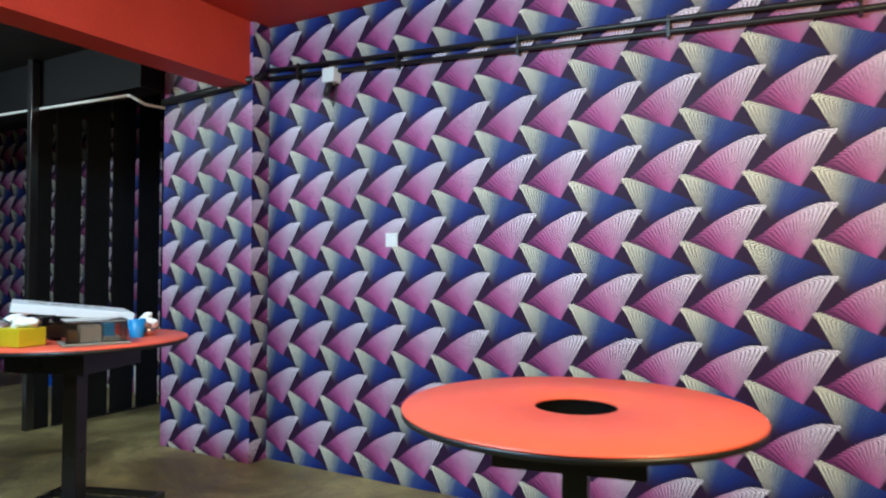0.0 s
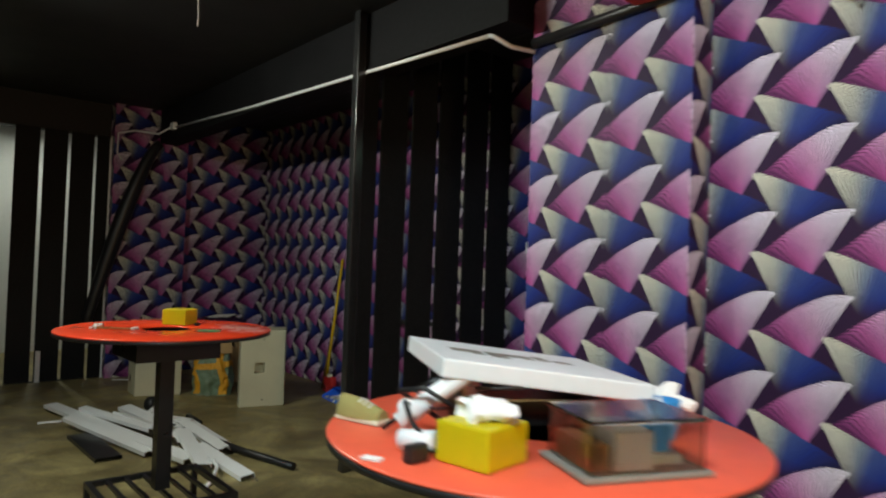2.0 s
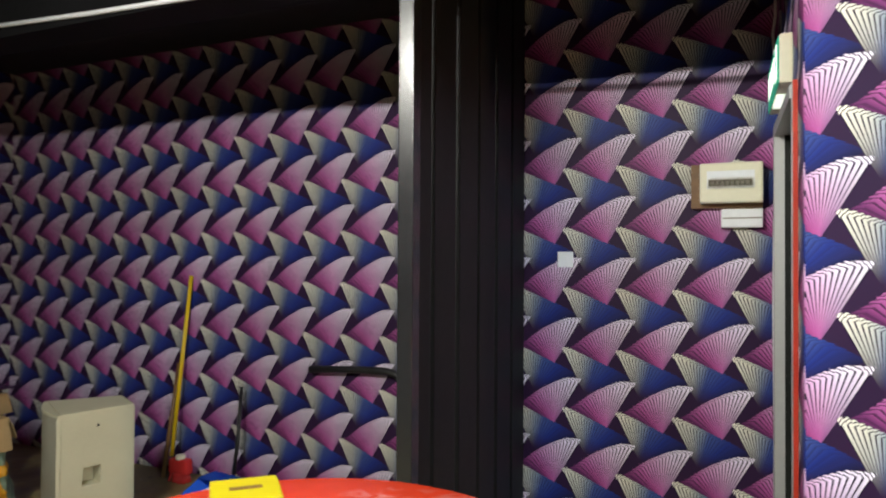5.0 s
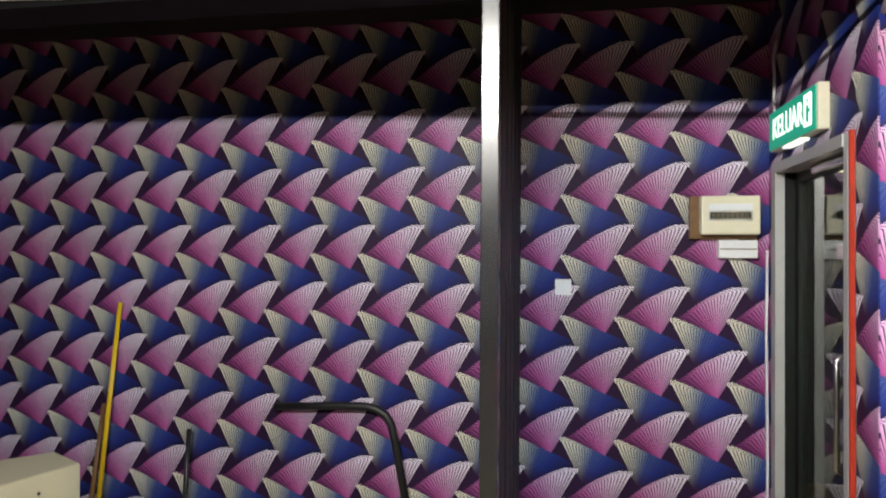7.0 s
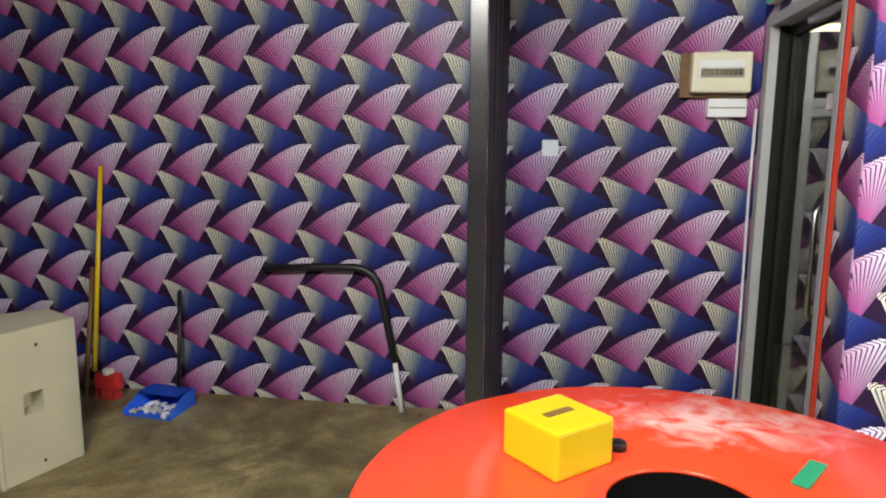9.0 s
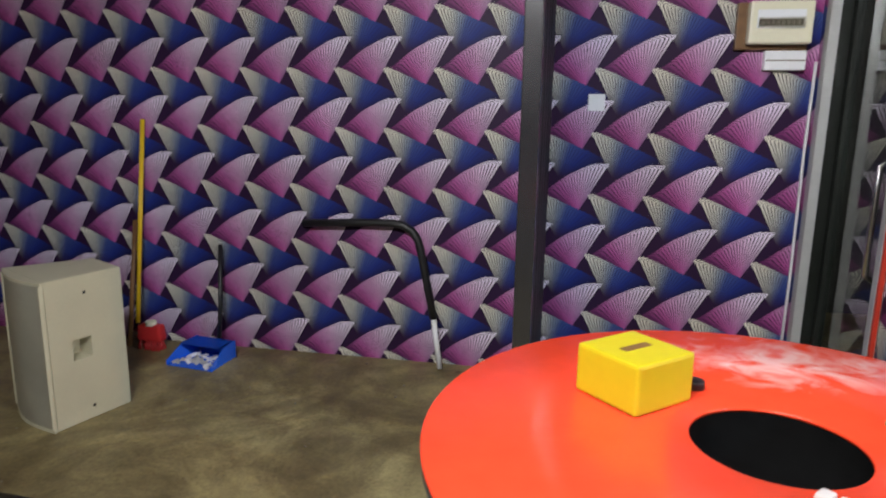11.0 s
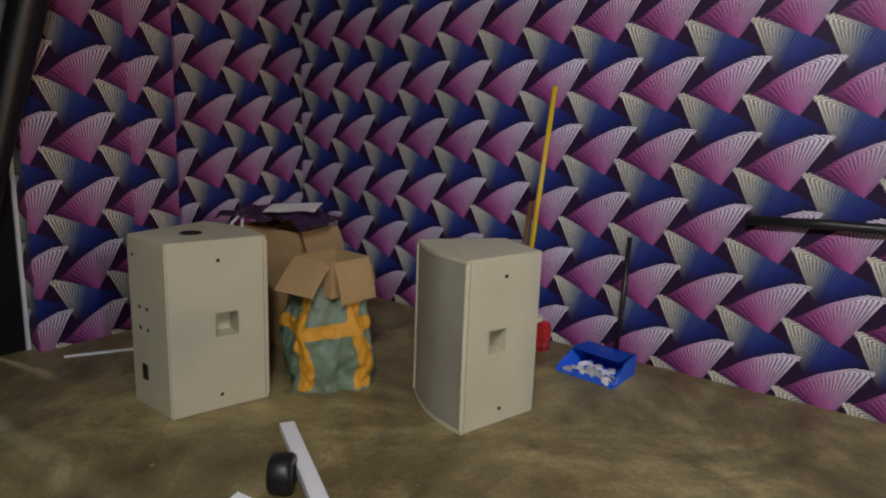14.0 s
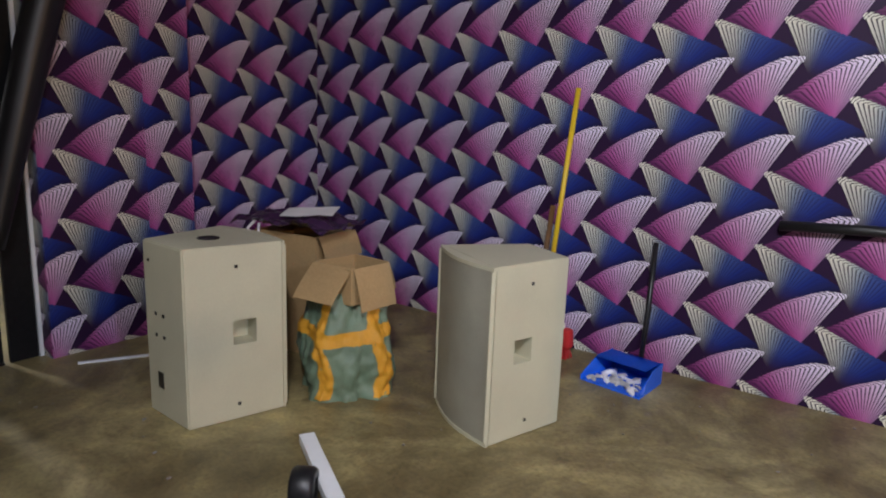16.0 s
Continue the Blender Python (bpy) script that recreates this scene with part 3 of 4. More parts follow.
wcam = thing("wall_camera", pose(2.375, 3.035, 2.388), "white camera box with black cable on the wallpapered wall", "camera")
part("housing", add_box(bmesh.new(), -0.045, 0.045, -0.075, 0, -0.035, 0.055, 0.008), WHITE_PLASTIC, wcam)
part("lens", add_tube(bmesh.new(), [(0, -0.05, -0.035), (0, -0.075, -0.07), (-0.01, -0.08, -0.12)], 0.018, 10), BLACK_PLASTIC, wcam, "black lens on a swivel")
part("cable", add_tube(bmesh.new(), [(0.02, -0.02, -0.03), (0.03, -0.03, -0.10), (0.0, -0.02, -0.17), (-0.03, -0.02, -0.11)], 0.005, 6), BLACK_PLASTIC, wcam)

cloth = thing("black_hose", pose(0, 0, 0), "thick black hose sagging in front of the slat screen", "hose")
pts = []
for i in range(25):
    s = i / 24
    pts.append((-4.05 - 0.06 * s, 2.68 - 0.62 * s ** 0.9, 2.44 - 1.9 * s ** 1.2))
part("hose", add_tube(bmesh.new(), pts, 0.05, 12, [0.045 + 0.03 * math.sin(math.pi * i / 24) for i in range(25)]), BLACK_PLASTIC, cloth)

hang = single("hanging_cable", add_tube(bmesh.new(), [(-0.52, 1.75, TOP), (-0.525, 1.75, 2.74), (-0.505, 1.755, 2.68), (-0.51, 1.76, 2.60), (-0.49, 1.75, 2.54)], 0.006, 6), GREY_PLASTIC, pose(0, 0, 0),
              "loose grey cable end hanging from the ceiling", "cable")


def wall_switch(m):
    ob = thing("wall_switch", m, "square white switch plate on wallpaper", "switch", "switch plates")
    part("plate", add_box(bmesh.new(), -0.040, 0.040, -0.009, 0, -0.040, 0.040, 0.003), WHITE_PLASTIC, ob)
    part("rocker", add_box(bmesh.new(), -0.014, 0.014, -0.012, -0.008, -0.016, 0.016, 0.002), WHITE_PLASTIC, ob)
    return ob


sw = wall_switch(pose(0.0, 4.0, 1.410))
copy_thing(sw, pose(2.800, 3.035, 1.395))

# ---- door and exit sign ----
door = tagged(new("door_1"), "grey aluminium framed glass door, closed", "door", "", "structure")
part("jamb", boxes((0.945, 0.985, 3.825, 3.88, 0, 1.995)), GREY_ALU, door)
part("jamb_lining", boxes((0.985, 1.085, 3.825, 3.88, 0, 1.995)), DOOR_DARK, door, "dark inner lining of the jamb")
part("jamb", boxes((0.95, 1.085, 3.078, 3.11, 0, 1.995)), GREY_ALU, door)
part("head", boxes((0.945, 1.085, 3.11, 3.825, 1.95, 1.995)), GREY_ALU, door)
part("red_strip", boxes((0.952, 0.966, 3.058, 3.074, 0, 2.0)), RED_PAINT, door, "red painted edge strip")
part("stile", boxes((1.03, 1.07, 3.785, 3.822, 0.01, 1.945)), DOOR_DARK, door, "dark door stile")
part("stile", boxes((1.03, 1.07, 3.112, 3.15, 0.01, 1.945)), DOOR_DARK, door, "dark door stile")
part("rail", boxes((1.03, 1.07, 3.15, 3.785, 1.905, 1.945)), DOOR_DARK, door, "dark top rail")
part("rail", boxes((1.03, 1.07, 3.15, 3.785, 0.01, 0.11)), DOOR_DARK, door, "dark bottom rail")
pane = part("pane", boxes((1.047, 1.053, 3.15, 3.785, 0.11, 1.905)), CLEAR, door, "dark clear glass pane")
pane.visible_shadow = False
part("handle", add_tube(bmesh.new(), [(1.03, 3.30, 0.75), (1.0, 3.30, 0.77), (1.0, 3.30, 1.18), (1.03, 3.30, 1.20)], 0.011, 8), STEEL, door, "bright steel pull handle")
part("lock", boxes((1.012, 1.029, 3.16, 3.33, 1.555, 1.62, 0.004)), STEEL, door, "bright steel lock case")
part("closer", boxes((1.0, 1.029, 3.2, 3.55, 1.91, 1.94, 0.004)), STEEL, door, "steel door closer arm")
single("shelf_unit", boxes((2.0, 2.6, 4.6, 4.9, 0, 0.03), (2.0, 2.6, 4.6, 4.9, 0.6, 0.63), (2.0, 2.6, 4.6, 4.9, 1.2, 1.23), (2.0, 2.03, 4.6, 4.9, 0, 1.8), (2.57, 2.6, 4.6, 4.9, 0, 1.8)), STEEL, pose(0, 0, 0),
       "steel shelf in the dim room behind the glass door", "shelf")

BACK_TUBE = lit("warm_tube_glow", (1.0, 0.86, 0.62), 2.5)
tube_lamp = thing("tube_lamp", pose(0, 0, 0), "lit warm tube lamp in the room behind the glass door", "lamp")
part("tube", add_tube(bmesh.new(), [(1.30, 4.52, 2.055), (2.1, 4.52, 2.055)], 0.018, 10), BACK_TUBE, tube_lamp)
part("batten", boxes((1.28, 2.12, 4.50, 4.54, 2.074, 2.11)), WHITE_METAL, tube_lamp, "white lamp batten")
for x in (1.4, 2.0):
    part("rod", boxes((x - 0.006, x + 0.006, 4.514, 4.526, 2.11, TOP)), BLACK_METAL, tube_lamp)

sign = thing("exit_sign", pose(0.97, 3.56, 2.133), "lit green exit sign in a cream case above the door", "sign")
part("case", add_box(bmesh.new(), -0.042, 0.0, -0.285, 0.28, -0.088, 0.090, 0.005), CREAM_PLASTIC, sign)
part("face", boxes((-0.047, -0.0422, -0.270, 0.275, -0.083, 0.084)), SIGN_GREEN, sign, "glowing green face")
part("lamp_strip", boxes((-0.040, -0.006, -0.10, 0.12, -0.096, -0.0885)), SIGN_WHITE, sign, "white lamp strip under the case")


def text_mesh(words, size):
    cu = bpy.data.curves.new("words", "FONT")
    cu.body, cu.size, cu.extrude = words, size, 0.001
    cu.align_x, cu.align_y = "LEFT", "CENTER"
    ob = bpy.data.objects.new("words", cu)
    me = bpy.data.meshes.new_from_object(ob)
    bpy.data.objects.remove(ob)
    return me


me = text_mesh("KELUAR", 0.135)
me.materials.append(SIGN_WHITE)
letters = new("letters", me)
letters.parent = sign
letters.matrix_local = Matrix.Translation((-0.0485, 0.225, 0.0)) @ Matrix(((0, 0, -1, 0), (-0.76, 0, 0, 0), (0, 1.0, 0, 0), (0, 0, 0, 1)))
tagged(letters, "white capital letters")
part("pictogram", boxes((-0.0495, -0.0472, -0.235, -0.160, -0.060, 0.066)), SIGN_WHITE, sign, "white door symbol")
part("pictogram_mark", boxes((-0.0508, -0.0496, -0.212, -0.186, -0.045, 0.022), (-0.0508, -0.0496, -0.206, -0.192, 0.030, 0.046), (-0.0508, -0.0496, -0.228, -0.214, -0.01, 0.004)), SIGN_GREEN, sign, "small green mark on the symbol")
part("cable", add_tube(bmesh.new(), [(-0.02, 0.283, 0.03), (-0.02, 0.30, 0.16), (-0.03, 0.26, 0.26), (-0.015, 0.33, 0.36), (-0.02, 0.27, 0.42)], 0.006, 6), WHITE_PLASTIC, sign, "loose white cable")

db = thing("fuse_box", pose(0.757, 4.0, 1.758), "cream fuse box on a brown wooden backing board", "fuse box")
part("backing", add_box(bmesh.new(), -0.155, 0.150, -0.035, 0, -0.105, 0.100, 0.003), WOOD, db, "brown wooden board")
part("case", add_box(bmesh.new(), -0.115, 0.150, -0.095, -0.035, -0.085, 0.098, 0.010), CREAM_PLASTIC, db)
part("window", add_box(bmesh.new(), -0.085, 0.115, -0.099, -0.094, -0.020, 0.060, 0.002), WHITE_PLASTIC, db, "pale switch window frame")
part("slot", boxes((-0.075, 0.105, -0.1005, -0.0992, -0.008, 0.018)), GREY_PLASTIC, db, "grey breaker slot")
for i in range(8):
    part("breaker", boxes((-0.068 + i * 0.021, -0.054 + i * 0.021, -0.104, -0.1007, -0.004, 0.012)), GREY_CARTON, db)
part("cover", add_box(bmesh.new(), -0.080, 0.110, -0.110, -0.107, -0.016, 0.026, 0.001), SMOKED_CLEAR, db, "clear breaker cover")
trunk = thing("socket_box", pose(0.823, 4.0, 1.605), "small white plastic box under the fuse box", "socket")
part("body", add_box(bmesh.new(), -0.09, 0.085, -0.045, 0, -0.043, 0.043, 0.005), WHITE_PLASTIC, trunk)
part("seam", boxes((-0.085, 0.08, -0.0465, -0.0448, -0.003, 0.003)), GREY_PLASTIC, trunk)
single("door_cable", add_tube(bmesh.new(), [(0.955, 3.97, 1.60), (0.952, 3.975, 1.2), (0.956, 3.97, 0.6), (0.953, 3.972, 0.02)], 0.007, 6), WHITE_PLASTIC, pose(0, 0, 0), "thin white cable in the corner by the door", "cable")

# ---- tables ----
TABLE_H = 0.945


def bar_table(m, label, TABLE_H, TABLE_R, top=RED_LAMINATE_SHEEN):
    ob = thing("bar_table", m, label, "table", "round red tables")
    prof = [(0.103, TABLE_H - 0.002), (0.105, TABLE_H), (TABLE_R - 0.003, TABLE_H), (TABLE_R, TABLE_H - 0.003), (TABLE_R, TABLE_H - 0.006), (0.103, TABLE_H - 0.006)]
    part("tabletop", add_lathe(bmesh.new(), prof, 96, True), top, ob, "glossy red laminate top with a round hole")
    prof = [(0.106, TABLE_H - 0.0065), (TABLE_R - 0.001, TABLE_H - 0.0065), (TABLE_R - 0.001, TABLE_H - 0.020), (0.106, TABLE_H - 0.020)]
    part("edge_band", add_lathe(bmesh.new(), prof, 96, True), BLACK_PLASTIC, ob, "black table edge")
    bm = bmesh.new()
    add_box(bm, -0.175, 0.175, -0.175, -0.17, TABLE_H - 0.115, TABLE_H - 0.021)
    add_box(bm, -0.175, 0.175, 0.17, 0.175, TABLE_H - 0.115, TABLE_H - 0.021)
    add_box(bm, -0.175, -0.17, -0.17, 0.17, TABLE_H - 0.115, TABLE_H - 0.021)
    add_box(bm, 0.17, 0.175, -0.17, 0.17, TABLE_H - 0.115, TABLE_H - 0.021)
    add_box(bm, -0.175, 0.175, -0.175, 0.175, TABLE_H - 0.12, TABLE_H - 0.115)
    part("burner_box", bm, BLACK_METAL, ob, "black sheet metal box under the hole")
    part("bowl", add_lathe(bmesh.new(), [(0.1035, TABLE_H - 0.0035), (0.1030, TABLE_H - 0.10), (0.001, TABLE_H - 0.112)], 48), WELL_BLACK, ob, "black well below the hole")
    part("column", add_box(bmesh.new(), -0.032, 0.032, -0.032, 0.032, 0.245, TABLE_H - 0.12, 0.003), BLACK_METAL, ob)
    bm = bmesh.new()
    for s in (-0.25, 0.226):
        add_box(bm, -0.25, 0.25, s, s + 0.024, 0.225, 0.249)
        add_box(bm, s, s + 0.024, -0.226, 0.226, 0.225, 0.249)
    part("foot_frame", bm, BLACK_METAL, ob)
    for k in range(5):
        y = -0.16 + k * 0.08
        part("foot_bar", boxes((-0.226, 0.226, y - 0.008, y + 0.008, 0.229, 0.245)), BLACK_METAL, ob)
    for sx in (-0.238, 0.238):
        for sy in (-0.238, 0.238):
            part("leg", boxes((sx - 0.012, sx + 0.012, sy - 0.012, sy + 0.012, 0, 0.225)), BLACK_METAL, ob)
    return ob


T1, T2, T3 = (2.285, 1.49), (0.161, 1.442), (4.415, 1.495)
bar_table(pose(T3[0], T3[1], 0, 0, 0, 12), "round red bar table with an empty round hole", 0.897, 0.44)
tb = bar_table(pose(T1[0], T1[1], 0, 0, 0, 20), "round red bar table cluttered with lamp parts and boxes", TABLE_H, 0.432)
bar_table(pose(T2[0], T2[1], 0, 0, 0, 0), "scuffed round red bar table with a painted pale haze and a yellow box", TABLE_H, 0.444, RED_WORN_HAZED)
TH = TABLE_H + 0.001


def yellow_box(m, label, tissue):
    ob = thing("tissue_box", m, label, "tissue box", "yellow boxes")
    part("body", add_box(bmesh.new(), -0.064, 0.064, -0.064, 0.064, 0, 0.080, 0.006), YELLOW_PLASTIC, ob)
    part("slot", boxes((-0.03, 0.03, -0.008, 0.008, 0.0802, 0.0812)), WOOD, ob, "dark slot in the lid")
    if tissue:
        bm = bmesh.new()
        for i, (x, y, r) in enumerate(((-0.02, 0.0, 0.034), (0.022, 0.01, 0.03), (0.0, -0.02, 0.028), (0.05, 0.0, 0.018))):
            bmesh.ops.create_icosphere(bm, subdivisions=3, radius=r, matrix=pose(x, y, 0.093 + 0.008 * (i % 2)) @ Matrix.Diagonal((1.2, 0.8, 0.75, 1)))
        roughen(bm, 0.022, 38, 3.0)
        part("tissue", bm, WHITE_TISSUE, ob, "crumpled white tissue")
    return ob


yellow_box(pose(-0.004, 1.553, TH, 0, 0, 43) @ Matrix.Scale(0.90, 4), "square yellow plastic tissue box, closed", False)
yellow_box(pose(2.385, 1.225, TH, 0, 0, 8) @ Matrix.Scale(0.86, 4), "square yellow plastic box with crumpled tissue on top", True)
single("green_strip", add_box(bmesh.new(), -0.012, 0.012, -0.045, 0.045, 0, 0.006, 0.002), GREEN_PLASTIC, pose(0.352, 1.555, TH, 0, 0, -35), "small green plastic strip on the red table", "strip")
for x, y, a, l, metal, mouth, label in ((0.115, 1.232, 48, 0.165, BRASS, 0.022, "worn bronze tongs lying on the red table"), (0.040, 1.178, 156, 0.110, SATIN_STEEL, 0.045, "bright steel tongs lying on the red table")):
    th = thing("tongs", pose(x, y, TH, 0, 0, a), label, "tongs")
    for side in (-1, 1):
        part("arm", add_box(bmesh.new(), -l / 2, l / 2, side * 0.009 - 0.004, side * 0.009 + 0.004, 0.0, 0.007, 0.002), metal, th)
        part("tip", add_box(bmesh.new(), l / 2, l / 2 + mouth, side * 0.010 - 0.008, side * 0.010 + 0.008, 0.0, 0.013, 0.004), SATIN_STEEL, th, "bright steel tip")
single("bottle_cap", add_lathe(bmesh.new(), [(0.001, 0.012), (0.013, 0.012), (0.014, 0.010), (0.014, 0.0), (0.001, 0.0)], 16), BLACK_PLASTIC, pose(0.09, 1.60, TH), "small black cap on the red table", "cap")
# clutter on the second table
lamp = thing("led_panel", pose(2.19, 1.525, TH + 0.09, 0, 7, 62.2), "white square LED lamp panel propped on the cluttered table", "LED panel")
part("housing", add_box(bmesh.new(), -0.22, 0.22, -0.183, 0.183, 0.0, 0.036, 0.004), WHITE_PLASTIC, lamp)
for i in range(7):
    x = -0.16 + i * 0.04
    part("mark", boxes((x, x + random.uniform(0.02, 0.045), random.uniform(-0.07, 0.0), random.uniform(0.01, 0.06), 0.0363, 0.037)), GREY_PLASTIC, lamp)
bin_ = thing("storage_box", pose(2.54, 1.405, TH, 0, 0, 66) @ Matrix.Scale(0.97, 4), "scuffed clear plastic box with grey contents", "plastic box")
part("tray", add_box(bmesh.new(), -0.120, 0.120, -0.085, 0.085, 0.0, 0.010, 0.004), GREY_PLASTIC, bin_)
for b in ((-0.105, 0.105, -0.075, -0.072), (-0.105, 0.105, 0.072, 0.075), (-0.105, -0.102, -0.072, 0.072), (0.102, 0.105, -0.072, 0.072)):
    part("side", add_box(bmesh.new(), *b, 0.010, 0.090), SMOKED_CLEAR, bin_, "scuffed see-through wall")
part("lid", add_box(bmesh.new(), -0.11, 0.11, -0.08, 0.08, 0.090, 0.097, 0.003), SMOKED_CLEAR, bin_)
part("carton", add_box(bmesh.new(), -0.055, 0.018, -0.06, 0.03, 0.011, 0.074, 0.003), GREY_CARTON, bin_, "grey-brown carton inside")
part("carton", add_box(bmesh.new(), 0.03, 0.07, -0.03, 0.05, 0.030, 0.078, 0.003), LIGHT_BLUE, bin_, "blue carton inside")
part("carton", add_box(bmesh.new(), -0.098, -0.062, -0.055, 0.06, 0.011, 0.055, 0.003), WOOD, bin_, "brown packet inside")
part("carton", add_box(bmesh.new(), 0.024, 0.090, -0.04, 0.06, 0.011, 0.029, 0.003), GREY_CARTON, bin_, "flat pale packet inside")
cup = thing("plastic_cup", pose(2.47, 1.635, TH), "light blue plastic cup", "cup")
part("cup", add_lathe(bmesh.new(), [(0.028, 0.0), (0.036, 0.075), (0.034, 0.075), (0.026, 0.004), (0.001, 0.004)], 24), LIGHT_BLUE, cup)
bm = bmesh.new()
bmesh.ops.create_icosphere(bm, subdivisions=3, radius=0.036, matrix=pose(0, 0, 0.03))
roughen(bm, 0.022, 34, 8.0)
single("crumpled_bag", bm, WHITE_TISSUE, pose(2.455, 1.70, TH + 0.03), "crumpled white paper ball on a cup", "paper")
single("steel_cup", add_lathe(bmesh.new(), [(0.001, 0), (0.026, 0.0), (0.030, 0.04), (0.028, 0.04), (0.001, 0.004)], 24), STEEL, pose(2.455, 1.70, TH), "small steel cup under the paper ball", "cup")

shoe = thing("canvas_shoe", pose(2.045, 1.215, TH, 0, 0, 15) @ Matrix.Scale(0.64, 4), "olive canvas shoe with pale laces on the table", "shoe")
bm = bmesh.new()
prof = []
for i in range(13):
    s = i / 12
    w = 0.028 + 0.012 * math.sin(math.pi * (0.15 + 0.85 * s))
    h = 0.030 + 0.035 * (1 - s) ** 1.4 + 0.012 * math.sin(math.pi * s)
    prof.append([bm.verts.new((-0.085 + 0.17 * s, w * math.cos(a), 0.014 + h * max(0.0, math.sin(a)))) for a in [math.pi * k / 8 for k in range(9)]])
for a, b in zip(prof, prof[1:]):
    for k in range(8):
        bm.faces.new((a[k], a[k + 1], b[k + 1], b[k])).smooth = True
bm.faces.new(prof[0])
bm.faces.new(prof[-1][::-1])
part("upper", bm, OLIVE_CLOTH, shoe)
part("sole", add_box(bmesh.new(), -0.09, 0.09, -0.036, 0.036, 0.0, 0.016, 0.007), CREAM_PLASTIC, shoe, "pale rubber sole")
for k in range(3):
    part("lace", add_tube(bmesh.new(), [(0.0 + k * 0.02, -0.02, 0.062 - k * 0.006), (0.0 + k * 0.02, 0.0, 0.072 - k * 0.006), (0.0 + k * 0.02, 0.02, 0.062 - k * 0.006)], 0.003, 6), WHITE_TISSUE, shoe)

hose = thing("lamp_holder", pose(2.20, 1.21, TH), "white lamp holders with black leads in a heap", "lamp holder")
part("tube", add_tube(bmesh.new(), [(0.0, -0.02, 0.03), (0.03, 0.04, 0.08), (0.06, 0.10, 0.125)], 0.018, 12), WHITE_PLASTIC, hose)
part("tube", add_tube(bmesh.new(), [(0.06, -0.06, 0.02), (0.12, -0.03, 0.025)], 0.018, 12), WHITE_PLASTIC, hose)
part("bulb", add_lathe(bmesh.new(), [(0.001, 0.075), (0.012, 0.073), (0.02, 0.06), (0.018, 0.04), (0.012, 0.03), (0.012, 0.0), (0.001, 0.0)], 16), WHITE_PLASTIC, hose)
part("lead", add_tube(bmesh.new(), [(0.02, 0.06, 0.11), (-0.03, 0.04, 0.08), (0.05, 0.02, 0.06), (0.10, 0.06, 0.07), (0.13, 0.0, 0.012)], 0.004, 6), BLACK_PLASTIC, hose)
part("lead", add_tube(bmesh.new(), [(0.10, 0.0, 0.012), (0.12, 0.08, 0.05), (0.06, 0.12, 0.09), (0.14, 0.16, 0.10)], 0.004, 6), BLACK_PLASTIC, hose)
part("lead", add_tube(bmesh.new(), [(-0.05, -0.02, 0.01), (-0.02, 0.03, 0.05), (0.03, -0.03, 0.075), (0.08, -0.05, 0.05), (0.13, -0.04, 0.012), (0.10, -0.08, 0.01)], 0.005, 6), BLACK_PLASTIC, hose)
part("lead", add_tube(bmesh.new(), [(0.0, 0.10, 0.012), (-0.04, 0.04, 0.06), (0.0, -0.02, 0.09), (0.05, 0.0, 0.10), (0.09, 0.05, 0.06)], 0.005, 6), BLACK_PLASTIC, hose)
part("plug", add_box(bmesh.new(), 0.115, 0.14, -0.10, -0.06, 0.0, 0.03, 0.006), BLACK_PLASTIC, hose, "black plug")
frame_ = thing("driver_unit", pose(2.20, 1.50, TH, 0, 0, 62), "dark metal lamp bracket under the white panel", "bracket")
part("body", add_box(bmesh.new(), -0.16, 0.17, -0.07, 0.08, 0.0, 0.055, 0.004), BLACK_METAL, frame_)
part("clamp", add_box(bmesh.new(), -0.13, -0.09, -0.05, 0.06, 0.055, 0.085, 0.004), STEEL, frame_, "steel clamp")
part("clamp", add_box(bmesh.new(), 0.10, 0.14, -0.05, 0.06, 0.055, 0.070, 0.004), BLACK_METAL, frame_)
part("red_plug", add_box(bmesh.new(), 0.15, 0.20, -0.08, -0.03, 0.0, 0.05, 0.006), RED_PLASTIC, frame_, "red plug")
single("paper_scrap", add_box(bmesh.new(), -0.018, 0.018, -0.010, 0.010, 0, 0.003), WHITE_TISSUE, pose(2.275, 1.08, TH, 0, 0, 25), "torn white paper scrap", "paper")

# ---- loudspeakers ----


def hand_hold(bm, f, along, z0, z1, half, depth):
    """Sinks a square hand hold into an upright side of a cabinet."""
    c = f.calc_center_median()
    n = (c - Vector((0, 0, c.z))).normalized()
    low = sorted([v for v in f.verts if v.co.z < c.z], key=lambda v: v.co.y)
    high = sorted([v for v in f.verts if v.co.z > c.z], key=lambda v: v.co.y)
    run = (low[1].co - low[0].co).normalized()
    n = Vector((run.y, -run.x, 0)) * (1 if run.y * c.x > 0 else -1)
    outer = [low[0], low[1], high[1], high[0]]
    flat = Vector((c.x, c.y, 0)) + run * along
    ring = [flat + run * a * half + Vector((0, 0, z)) for a, z in ((-1, z0), (1, z0), (1, z1), (-1, z1))]
    mouth = [bm.verts.new(p) for p in ring]
    back = [bm.verts.new(p - n * depth) for p in ring]
    bm.faces.remove(f)
    for k in range(4):
        q = (k + 1) % 4
        bm.faces.new((outer[k], outer[q], mouth[q], mouth[k]))
        bm.faces.new((mouth[k], mouth[q], back[q], back[k]))
    bm.faces.new(back)
    bm.normal_update()
    bmesh.ops.recalc_face_normals(bm, faces=list(bm.faces))


